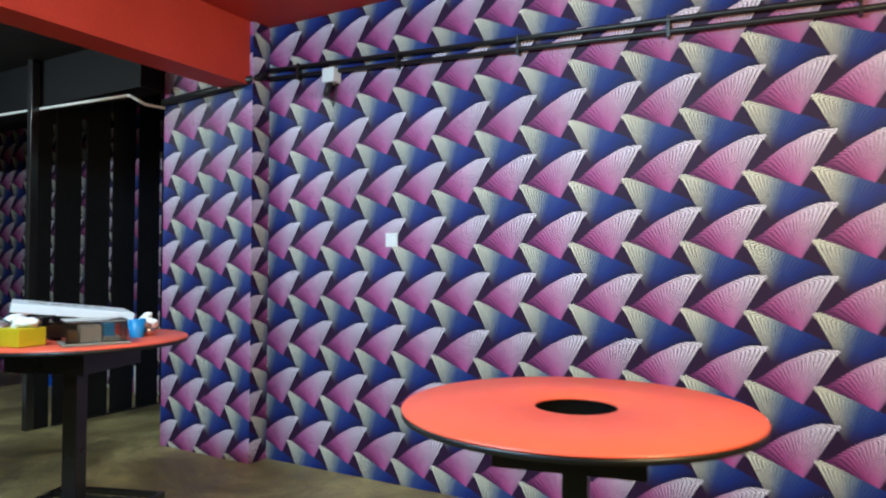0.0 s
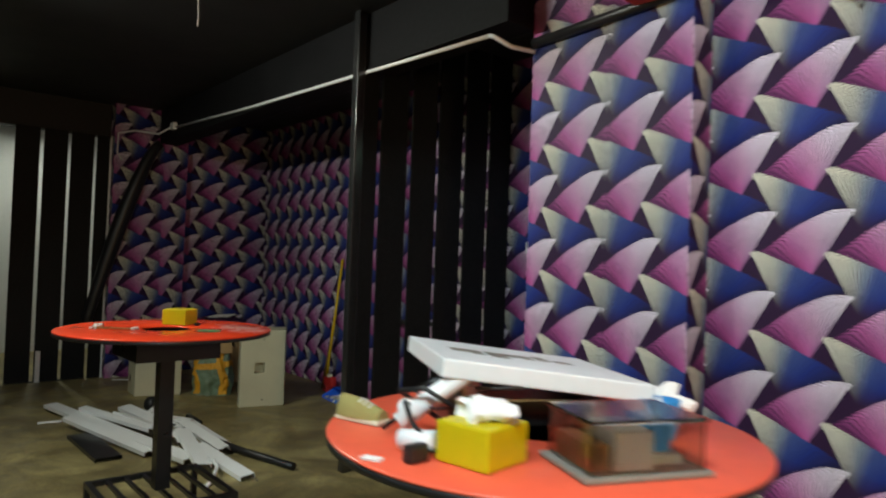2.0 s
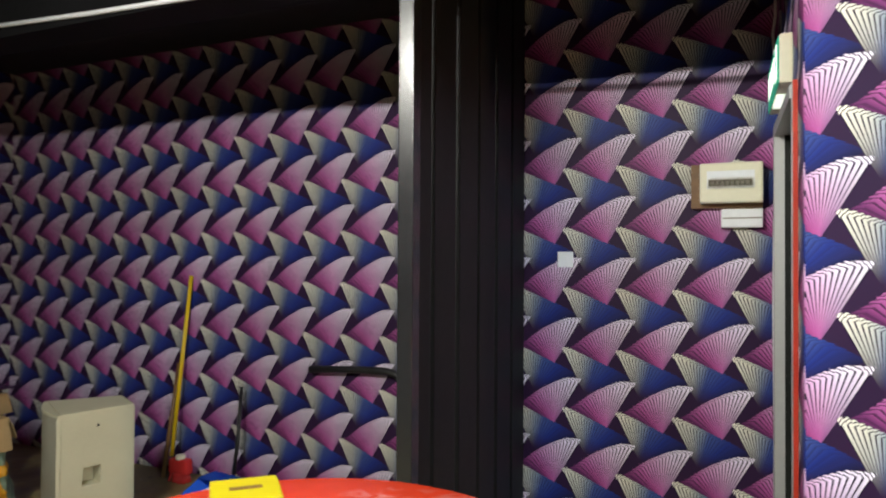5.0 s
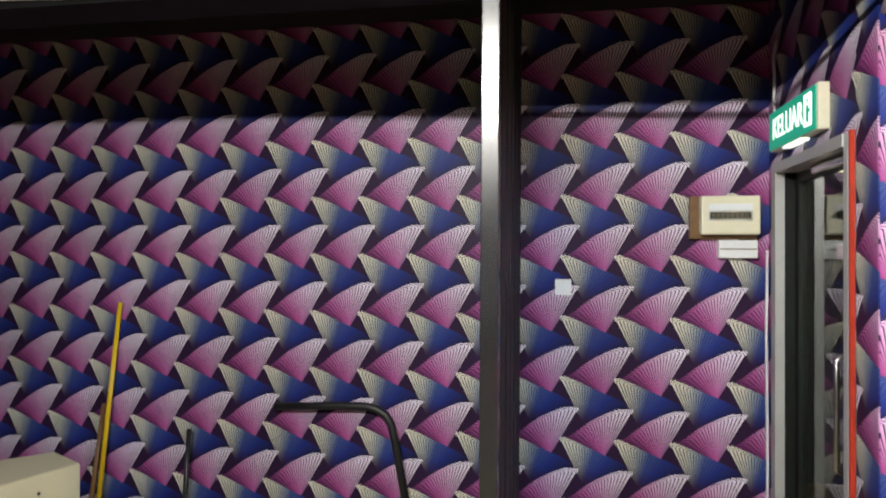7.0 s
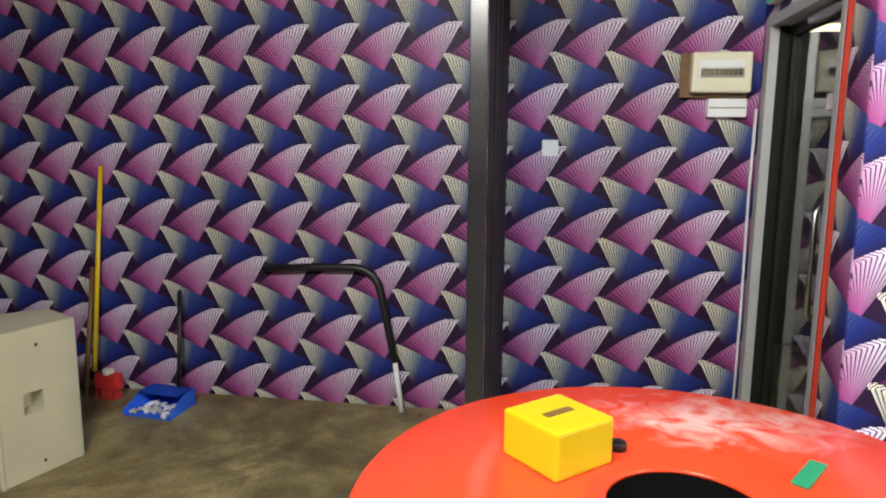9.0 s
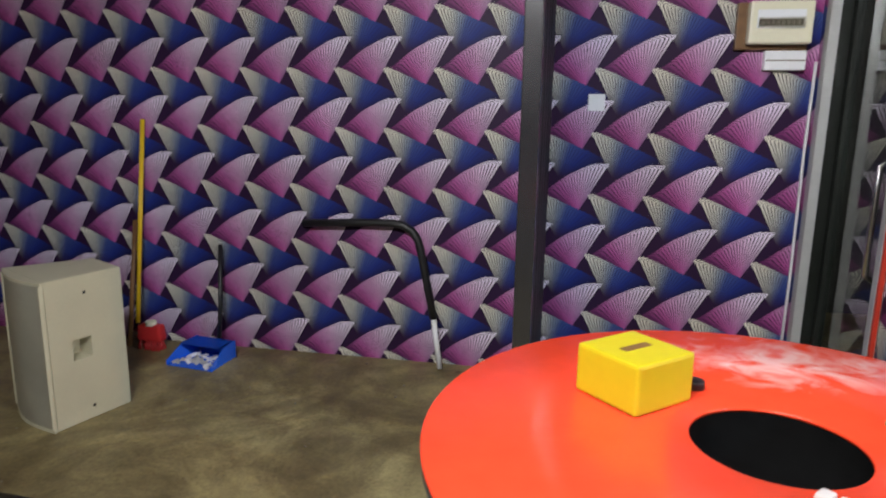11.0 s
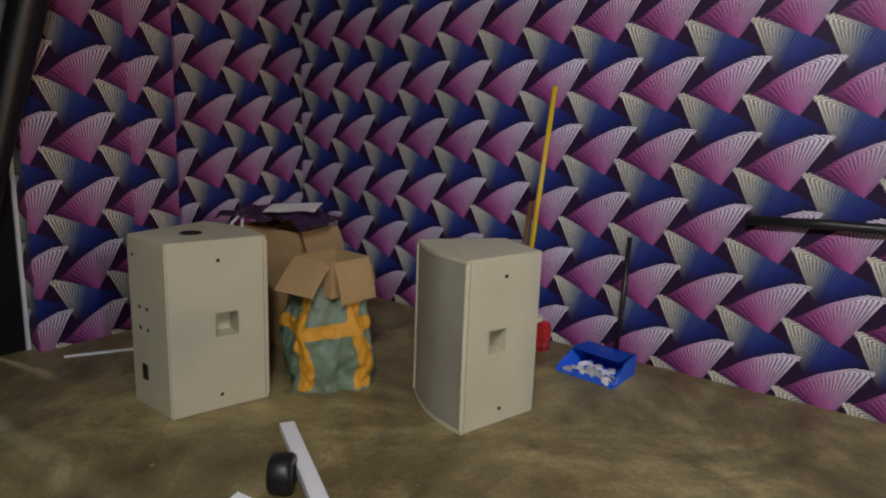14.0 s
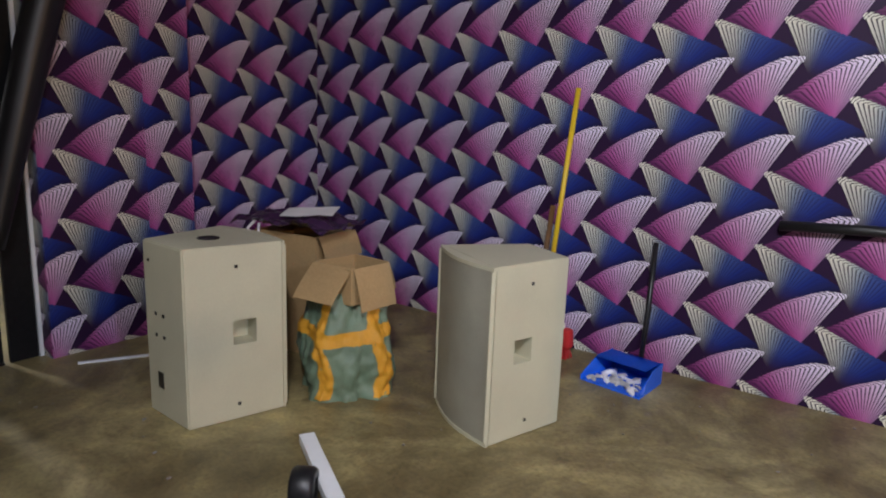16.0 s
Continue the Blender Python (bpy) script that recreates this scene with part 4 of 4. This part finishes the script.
def speaker(m, label, socket=True):
    ob = thing("loudspeaker", m, label, "loudspeaker", "loudspeaker cabinets")
    h, fw, rw, d = 0.65, 0.21, 0.135, 0.18
    arc = [(fw - (2 * fw) * k / 12, d + 0.038 * math.sin(math.pi * k / 12)) for k in range(13)]
    bm = add_prism(bmesh.new(), [(-rw, -d), (rw, -d)] + [(fw, d - 0.008)] + [(-fw, d - 0.008)], 0.0, h)
    outer = list(bm.edges)
    for f in [f for f in bm.faces if abs(f.normal.x) > 0.8 or abs(f.calc_center_median().x) > rw]:
        hand_hold(bm, f, 0.032, 0.286, 0.376, 0.043, 0.085)
    bmesh.ops.bevel(bm, geom=[e for e in outer if e.is_valid], offset=0.005, segments=2, affect="EDGES")
    part("cabinet", bm, BEIGE_PAINT, ob)
    # bowed front: cap boards and the grille between them
    front = [(fw, d - 0.009)] + arc + [(-fw, d - 0.009)]
    for z in (0.0, h - 0.014):
        part("cap", add_prism(bmesh.new(), front[::-1], z, z + 0.014), BEIGE_PAINT, ob)
    part("grille", add_prism(bmesh.new(), [(x * 0.985, d - 0.0085 + (y - d + 0.0085) * 0.94) for x, y in front][::-1], 0.0142, h - 0.0142), GRILLE_CLOTH, ob, "grey curved metal grille")
    for sx in (-1, 1):
        part("grille_frame", add_box(bmesh.new(), sx * fw - 0.006 * (sx > 0), sx * fw + 0.006 * (sx < 0), d - 0.010, d + 0.007, 0.0145, h - 0.0145, 0.002), BEIGE_PAINT, ob)
        px = (rw + fw) / 2 * sx
        yaw = math.degrees(math.atan2((fw - rw) * sx, 2 * d))
        loc = pose(px, 0.0, 0.0, 0, 0, -yaw)
        for y, z in ((0.0, 0.575), (0.0, 0.06)):
            part("screw", add_box(bmesh.new(), 0.002 * sx, 0.004 * sx, y - 0.006, y + 0.006, z - 0.006, z + 0.006, 0.0, loc), BLACK_METAL, ob)
    for x in (-0.06, -0.005):
        for z in (0.31, 0.39):
            part("screw", boxes((x - 0.006, x + 0.006, -d - 0.003, -d, z - 0.006, z + 0.006)), BLACK_METAL, ob)
    part("screw", boxes((-0.10, -0.09, -d - 0.003, -d, 0.575, 0.585)), BLACK_METAL, ob)
    part("socket_plate", boxes((-0.06, -0.025, -d - 0.003, -d, 0.11, 0.17)), BLACK_PLASTIC, ob, "black cable socket")
    if not socket:
        return ob
    part("pole_socket", add_lathe(bmesh.new(), [(0.001, h + 0.001), (0.034, h + 0.001), (0.038, h + 0.003), (0.041, h + 0.0005)], 24), BLACK_PLASTIC, ob, "black pole socket in the top")
    return ob


speaker(pose(-3.182, 2.441, 0, 0, 0, -3.7) @ Matrix.Scale(1.02, 4), "beige wooden loudspeaker cabinet seen from its rear panel")
speaker(pose(-2.273, 3.095, 0, 0, 0, 151.6), "beige wooden loudspeaker cabinet with a grey curved grille", False)

# ---- sack, cartons, film ----
sack = thing("woven_sack", pose(-2.925, 2.90, 0, 0, 0, 15), "green woven sack with yellow stripes, full and creased", "sack")


def sack_radius(a, z):
    """Radius of the creased sack at an angle and a height."""
    w = 0.150 + 0.030 * math.sin(math.pi * min(1, z / 0.34)) - 0.14 * max(0, z - 0.28) + 0.02 * max(0, 0.05 - z) / 0.05
    c, s = math.cos(a), math.sin(a)
    f = 1 + 0.10 * math.cos(4 * a) + 0.20 * noise.noise((c * 2.4, s * 2.4, z * 6))
    fold = noise.noise((c * 6 + 4, s * 6, z * 19)) + 0.6 * noise.noise((c * 13, s * 13 + 7, z * 30))
    return w * (f + 0.15 * (1 - abs(fold)) * fold + 0.045 * abs(noise.noise((c * 9, s * 9, z * 26 + 5))))


def sack_skin(a0, a1, z0, z1, out, n, rows_n, sway=0.0):
    bm = bmesh.new()
    rows = []
    for j in range(rows_n + 1):
        ring = []
        for k in range(n + 1):
            a = a0 + (a1 - a0) * k / n
            z = z0 + (z1 - z0) * j / rows_n + sway * math.sin(a * 2 + 1)
            a += 0.10 * math.sin(z * 16) * (n < 20)
            r = sack_radius(a, z) + out
            ring.append(bm.verts.new((r * math.cos(a) * 1.1, r * math.sin(a) * 0.95, z)))
        rows.append(ring)
    for a, b in zip(rows, rows[1:]):
        for k in range(n):
            bm.faces.new((a[k], a[k + 1], b[k + 1], b[k])).smooth = True
    return bm


part("sack", sack_skin(0, 2 * math.pi, 0.0, 0.44, 0.0, 110, 44), GREEN_WEAVE, sack)
for a, wide in ((-1.72, 0.28), (-0.46, 0.42), (1.2, 0.30)):
    part("stripe", sack_skin(a, a + wide, 0.01, 0.43, 0.003, 10, 44), YELLOW_WEAVE, sack, "yellow woven stripe")
part("cross_stripe", sack_skin(0, 2 * math.pi, 0.245, 0.298, 0.0045, 110, 8, 0.012), YELLOW_WEAVE, sack, "yellow woven band round the sack")


def flap(bm, hinge, along, out, w, l, droop):
    """A carton flap: a bent board hinged on an edge."""
    hinge, along, out = Vector(hinge), Vector(along).normalized(), Vector(out).normalized()
    thick = 0.004
    rings = []
    for i in range(5):
        s = i / 4
        d = droop * (0.88 + 0.12 * s)
        p = hinge + out * (l * s * math.cos(d)) + Vector((0, 0, -l * s * math.sin(d)))
        n = (out * math.sin(d) + Vector((0, 0, math.cos(d)))) * thick
        rings.append([bm.verts.new(p - along * w / 2), bm.verts.new(p + along * w / 2), bm.verts.new(p + along * w / 2 + n), bm.verts.new(p - along * w / 2 + n)])
    for a, b in zip(rings, rings[1:]):
        for k in range(4):
            bm.faces.new((a[k], a[(k + 1) % 4], b[(k + 1) % 4], b[k]))
    bm.faces.new(rings[0][::-1])
    bm.faces.new(rings[-1])
    return bm


def open_carton(m, sx, sy, z0, z1, label, flaps):
    ob = thing("cardboard_box", m, label, "cardboard box", "open cartons")
    t = 0.004
    for b in ((-sx, sx, -sy, -sy + t), (-sx, sx, sy - t, sy), (-sx, -sx + t, -sy + t, sy - t), (sx - t, sx, -sy + t, sy - t)):
        part("side", boxes((*b, z0, z1)), CARDBOARD, ob)
    part("bottom", boxes((-sx + t, sx - t, -sy + t, sy - t, z0, z0 + t)), CARDBOARD, ob)
    for hx, hy, ax, ay, w, l, d in flaps:
        part("flap", flap(bmesh.new(), (hx, hy, z1), (ax, ay, 0), (hx, hy, 0), w, l, d), CARDBOARD, ob, "bent carton flap")
    return ob


open_carton(pose(-2.89, 2.91, 0, 0, 0, -4), 0.105, 0.105, 0.40, 0.545, "open brown carton with drooping flaps on the sack",
            [(0, -0.105, 1, 0.15, 0.20, 0.165, 0.88), (0.105, 0, 0, 1, 0.19, 0.17, 1.28), (-0.105, 0, 0, 1, 0.19, 0.13, 1.25), (0, 0.105, 1, 0, 0.19, 0.13, 1.2)])
open_carton(pose(-3.465, 3.165, 0, 0, 0, 8), 0.185, 0.14, 0.0, 0.575, "tall brown carton behind the sack", [(0.20, 0, 0, 1, 0.28, 0.12, 1.2)])
film = thing("plastic_film", pose(-3.46, 3.13, 0.580, 0, 0, 12), "crumpled dark purple plastic film on the carton", "plastic film")
bm = bmesh.new()
bmesh.ops.create_grid(bm, x_segments=44, y_segments=26, size=0.5, matrix=Matrix.Diagonal((0.54, 0.40, 1, 1)))
for v in bm.verts:
    q = v.co.copy()
    v.co.z += 0.05 + 0.05 * noise.noise(q * 7) + 0.022 * noise.noise(q * 21) - 0.5 * max(0, abs(q.x) - 0.24) ** 1.2
    v.co.x += 0.02 * noise.noise(q * 12 + Vector((5, 0, 0)))
for f_ in bm.faces:
    f_.smooth = True
part("film", bm, DARK_FILM, film)
bm = bmesh.new()
bmesh.ops.create_grid(bm, x_segments=10, y_segments=6, size=0.5, matrix=pose(0.05, 0.02, 0.085, 8, -4, 20) @ Matrix.Diagonal((0.26, 0.16, 1, 1)))
roughen(bm, 0.008, 9, 1.0)
part("paper", bm, WHITE_TISSUE, film, "white paper sheet")
part("cable", add_tube(bmesh.new(), [(-0.13, -0.16, 0.05), (-0.14, -0.20, 0.02), (-0.11, -0.22, -0.02), (-0.08, -0.20, 0.0), (-0.10, -0.17, 0.04)], 0.007, 6), WHITE_PLASTIC, film, "coiled pale cable")

# ---- broom, dustpan, bent tube ----
broom = thing("broom", pose(-2.475, 3.88, 0), "yellow handled broom leaning on the wallpaper", "broom")
part("handle", add_tube(bmesh.new(), [(-0.035, 0.0, 0.14), (0.022, 0.095, 1.29)], 0.0125, 10), YELLOW_HANDLE, broom)
bm = add_box(bmesh.new(), -0.005, 0.135, -0.055, 0.005, 0.05, 0.145, 0.016)
for v in bm.verts:
    v.co.x = 0.065 + (v.co.x - 0.065) * (1.12 - 1.6 * max(0.0, v.co.z - 0.07))
part("head", bm, RED_PLASTIC, broom, "red plastic broom head")
bm = bmesh.new()
for i in range(60):
    x, y = random.uniform(0.0, 0.13), random.uniform(-0.05, 0.0)
    add_tube(bm, [(x, y, 0.055), (x * 1.12 + random.uniform(-0.01, 0.01), y * 1.3 - 0.005, 0.0)], 0.004, 4)
part("bristles", bm, RED_PLASTIC, broom, "stiff red bristles")
part("cap", add_tube(bmesh.new(), [(0.07, -0.03, 0.14), (0.07, -0.03, 0.165)], 0.030, 14), CREAM_PLASTIC, broom, "cream plastic cap on the head")
stick = single("wooden_stick", add_tube(bmesh.new(), [(-2.56, 3.86, 0.0), (-2.54, 3.97, 0.72)], 0.014, 8), WOOD, pose(0, 0, 0), "short brown stick leaning behind the broom", "stick")

pan = thing("dustpan", pose(-2.02, 3.76, 0, 0, 0, -8) @ Matrix.Scale(0.94, 4), "blue plastic dustpan with rubbish and a long black handle", "dustpan")
part("scoop", add_prism(bmesh.new(), [(-0.155, -0.15), (0.155, -0.15), (0.135, 0.10), (-0.135, 0.10)], 0.002, 0.008), BLUE_PLASTIC, pan)
for sx in (-1, 1):
    # a side that rises from the lip to the hood
    bm = bmesh.new()
    line = [(-0.15, 0.008, 0.155), (-0.15, 0.028, 0.155), (-0.02, 0.098, 0.146), (0.10, 0.105, 0.135), (0.10, 0.008, 0.135)]
    faces = [[bm.verts.new((sx * (x - inn), y, z)) for y, z, x in line] for inn in (0.0, 0.005)]
    bm.faces.new(faces[0])
    bm.faces.new(faces[1][::-1])
    for k in range(5):
        bm.faces.new((faces[0][k], faces[1][k], faces[1][(k + 1) % 5], faces[0][(k + 1) % 5]))
    bmesh.ops.recalc_face_normals(bm, faces=list(bm.faces))
    part("side", bm, BLUE_PLASTIC, pan)
bm = bmesh.new()
rows = []
for k in range(9):
    a = k / 8
    y = 0.10 - 0.012 * min(1, a * 2.2) ** 2 - 0.150 * max(0, a - 0.4) / 0.6
    z = 0.008 + 0.10 * math.sin(min(1, a / 0.45) * math.pi / 2) - 0.010 * max(0, a - 0.5)
    rows.append([bm.verts.new((x, y, z)) for x in (-0.13, -0.05, 0.05, 0.13)])
for a, b in zip(rows, rows[1:]):
    for k in range(3):
        bm.faces.new((a[k], a[k + 1], b[k + 1], b[k])).smooth = True
bmesh.ops.solidify(bm, geom=list(bm.faces), thickness=0.004)
part("hood", bm, BLUE_PLASTIC, pan)
part("handle", add_tube(bmesh.new(), [(0.02, 0.10, 0.09), (0.012, 0.14, 0.30), (0.0, 0.18, 0.655)], 0.013, 8), BLACK_PLASTIC, pan)
for mat, amount, label in ((WHITE_TISSUE, 15, "scraps of white rubbish"), (GREY_CARTON, 20, "grey scraps and dust")):
    bm = bmesh.new()
    for i in range(amount):
        bmesh.ops.create_icosphere(bm, subdivisions=2, radius=random.uniform(0.008, 0.024), matrix=pose(random.uniform(-0.12, 0.12), random.uniform(-0.13, 0.03), 0.014, 0, 0, random.uniform(0, 180)) @ Matrix.Diagonal((1.7, 0.7, 0.5, 1)))
    roughen(bm, 0.008, 60)
    tagged(part("rubbish", bm, mat, pan, label), kind="stuff")

tube = thing("bent_tube", pose(-0.013, 0, 0), "black padded bent metal tube leaning on the wall", "tube")
arc = [(-1.50, 3.955, 0.752), (-1.2, 3.955, 0.770), (-1.0, 3.955, 0.775), (-0.94, 3.955, 0.765), (-0.89, 3.953, 0.735), (-0.86, 3.95, 0.69), (-0.838, 3.945, 0.60), (-0.80, 3.935, 0.42), (-0.768, 3.93, 0.275)]
part("padding", add_tube(bmesh.new(), arc, 0.021, 12), BLACK_PLASTIC, tube)
part("leg", add_tube(bmesh.new(), [(-0.768, 3.93, 0.275), (-0.727, 3.91, 0.006)], 0.014, 10), WHITE_METAL, tube, "bare white tube end")

# ---- heap of white metal channels ----


def channel(p0, p1, w, h, tip=0.0, label="white coated metal channel lying in the heap", mat=None, tilt=0.0):
    p0, p1 = Vector(p0), Vector(p1)
    d = p1 - p0
    ln = d.length
    rot = d.to_track_quat("X", "Z").to_matrix().to_4x4()
    ob = thing("metal_channel", Matrix.Translation(p0) @ rot @ pose(0, 0, 0, tilt), label, "metal channel", "heap of metal channels")
    part("web", boxes((0, ln, -w / 2, w / 2, 0, 0.003)), mat or WHITE_METAL, ob)
    for s in (-1, 1):
        part("flange", boxes((0, ln, s * w / 2 - 0.0015, s * w / 2 + 0.0015, -h, 0.003)), mat or WHITE_METAL, ob)
    return ob


CH = [((-2.86, 1.56, 0.050), (-0.80, 1.93, 0.060), 0.095, 4), ((-2.82, 1.61, 0.026), (-1.30, 1.90, 0.030), 0.080, -5), ((-2.22, 1.55, 0.075), (-1.15, 1.80, 0.040), 0.065, 8),
      ((-2.30, 1.85, 0.040), (-1.72, 1.96, 0.060), 0.060, -12), ((-2.31, 2.00, 0.040), (-1.77, 2.275, 0.050), 0.062, 6), ((-1.77, 2.275, 0.050), (-1.05, 2.262, 0.040), 0.062, -8),
      ((-2.38, 1.98, 0.075), (-1.55, 2.05, 0.085), 0.090, 10), ((-2.10, 1.86, 0.095), (-1.15, 2.06, 0.085), 0.070, -14), ((-1.68, 2.19, 0.075), (-0.93, 2.19, 0.050), 0.070, 12),
      ((-1.30, 2.05, 0.115), (-0.64, 1.95, 0.060), 0.090, -6), ((-1.05, 2.06, 0.070), (-0.40, 2.11, 0.030), 0.085, 5), ((-1.85, 2.20, 0.030), (-1.10, 1.98, 0.085), 0.050, 16),
      ((-1.95, 1.72, 0.026), (-0.95, 2.02, 0.030), 0.060, -4), ((-2.45, 1.70, 0.085), (-1.50, 1.92, 0.095), 0.055, 9)]
for a, b, w, lean in CH:
    channel(a, b, w, 0.024, tilt=lean)
single("white_rod", add_tube(bmesh.new(), [(-2.40, 1.40, 0.010), (-2.37, 1.55, 0.012)], 0.009, 8), WHITE_METAL, pose(0, 0, 0), "short white metal rod beside the heap", "rod")
channel((-2.63, 2.42, 0.065), (-2.06, 2.075, 0.075), 0.048, 0.026, label="white metal channel propped on a black block")
roll = thing("rubber_roll", pose(-2.395, 2.195, 0.062, 0, 90, 35), "black rubber roll leaning under a metal channel", "rubber roll")
part("tread", add_lathe(bmesh.new(), [(0.030, -0.035), (0.055, -0.035), (0.062, -0.025), (0.062, 0.025), (0.055, 0.035), (0.030, 0.035)], 28, True), BLACK_PLASTIC, roll)
part("core", add_lathe(bmesh.new(), [(0.012, -0.028), (0.0295, -0.028), (0.0295, 0.028), (0.012, 0.028)], 20, True), GREY_PLASTIC, roll, "grey hub of the roll")
channel((-1.86, 1.56, 0.026), (-1.20, 1.58, 0.024), 0.15, 0.02, label="wide black metal channel at the edge of the heap", mat=BLACK_METAL)
single("black_pipe", add_tube(bmesh.new(), [(-1.55, 2.18, 0.03), (-0.95, 2.28, 0.026), (-0.42, 2.41, 0.024)], 0.024, 10), BLACK_PLASTIC, pose(0, 0, 0), "length of black pipe on the concrete floor", "pipe")
single("black_rod", add_tube(bmesh.new(), [(-2.03, 2.36, 0.02), (-1.72, 2.33, 0.03)], 0.022, 8), BLACK_PLASTIC, pose(0, 0, 0), "short black rod on the concrete floor", "rod")
single("cable_loop", add_tube(bmesh.new(), [(-0.72, 1.99, 0.05), (-0.64, 2.01, 0.075), (-0.55, 1.99, 0.055), (-0.47, 1.93, 0.014), (-0.40, 1.87, 0.011)], 0.011, 8), WHITE_PLASTIC, pose(0, 0, 0), "loop of white cable at the heap", "cable")
single("floor_batten", boxes((0, 0.34, -0.008, 0.008, 0, 0.008)), WHITE_PLASTIC, pose(-3.98, 2.30, 0, 0, 0, 62), "thin white strip lying by the wall", "strip")
bm = bmesh.new()
for i in range(90):
    x, y, s = random.uniform(-4.0, 0.6), random.uniform(1.9, 3.9), random.uniform(0.002, 0.008)
    bmesh.ops.create_icosphere(bm, subdivisions=1, radius=s, matrix=pose(x, y, s * 0.4) @ Matrix.Diagonal((1, random.uniform(0.5, 1.5), 0.5, 1)))
tagged(new("floor_grit", mesh_of("floor_grit", bm, GREY_PLASTIC)), "bits of grit and plaster on the concrete", "debris", "", "stuff")
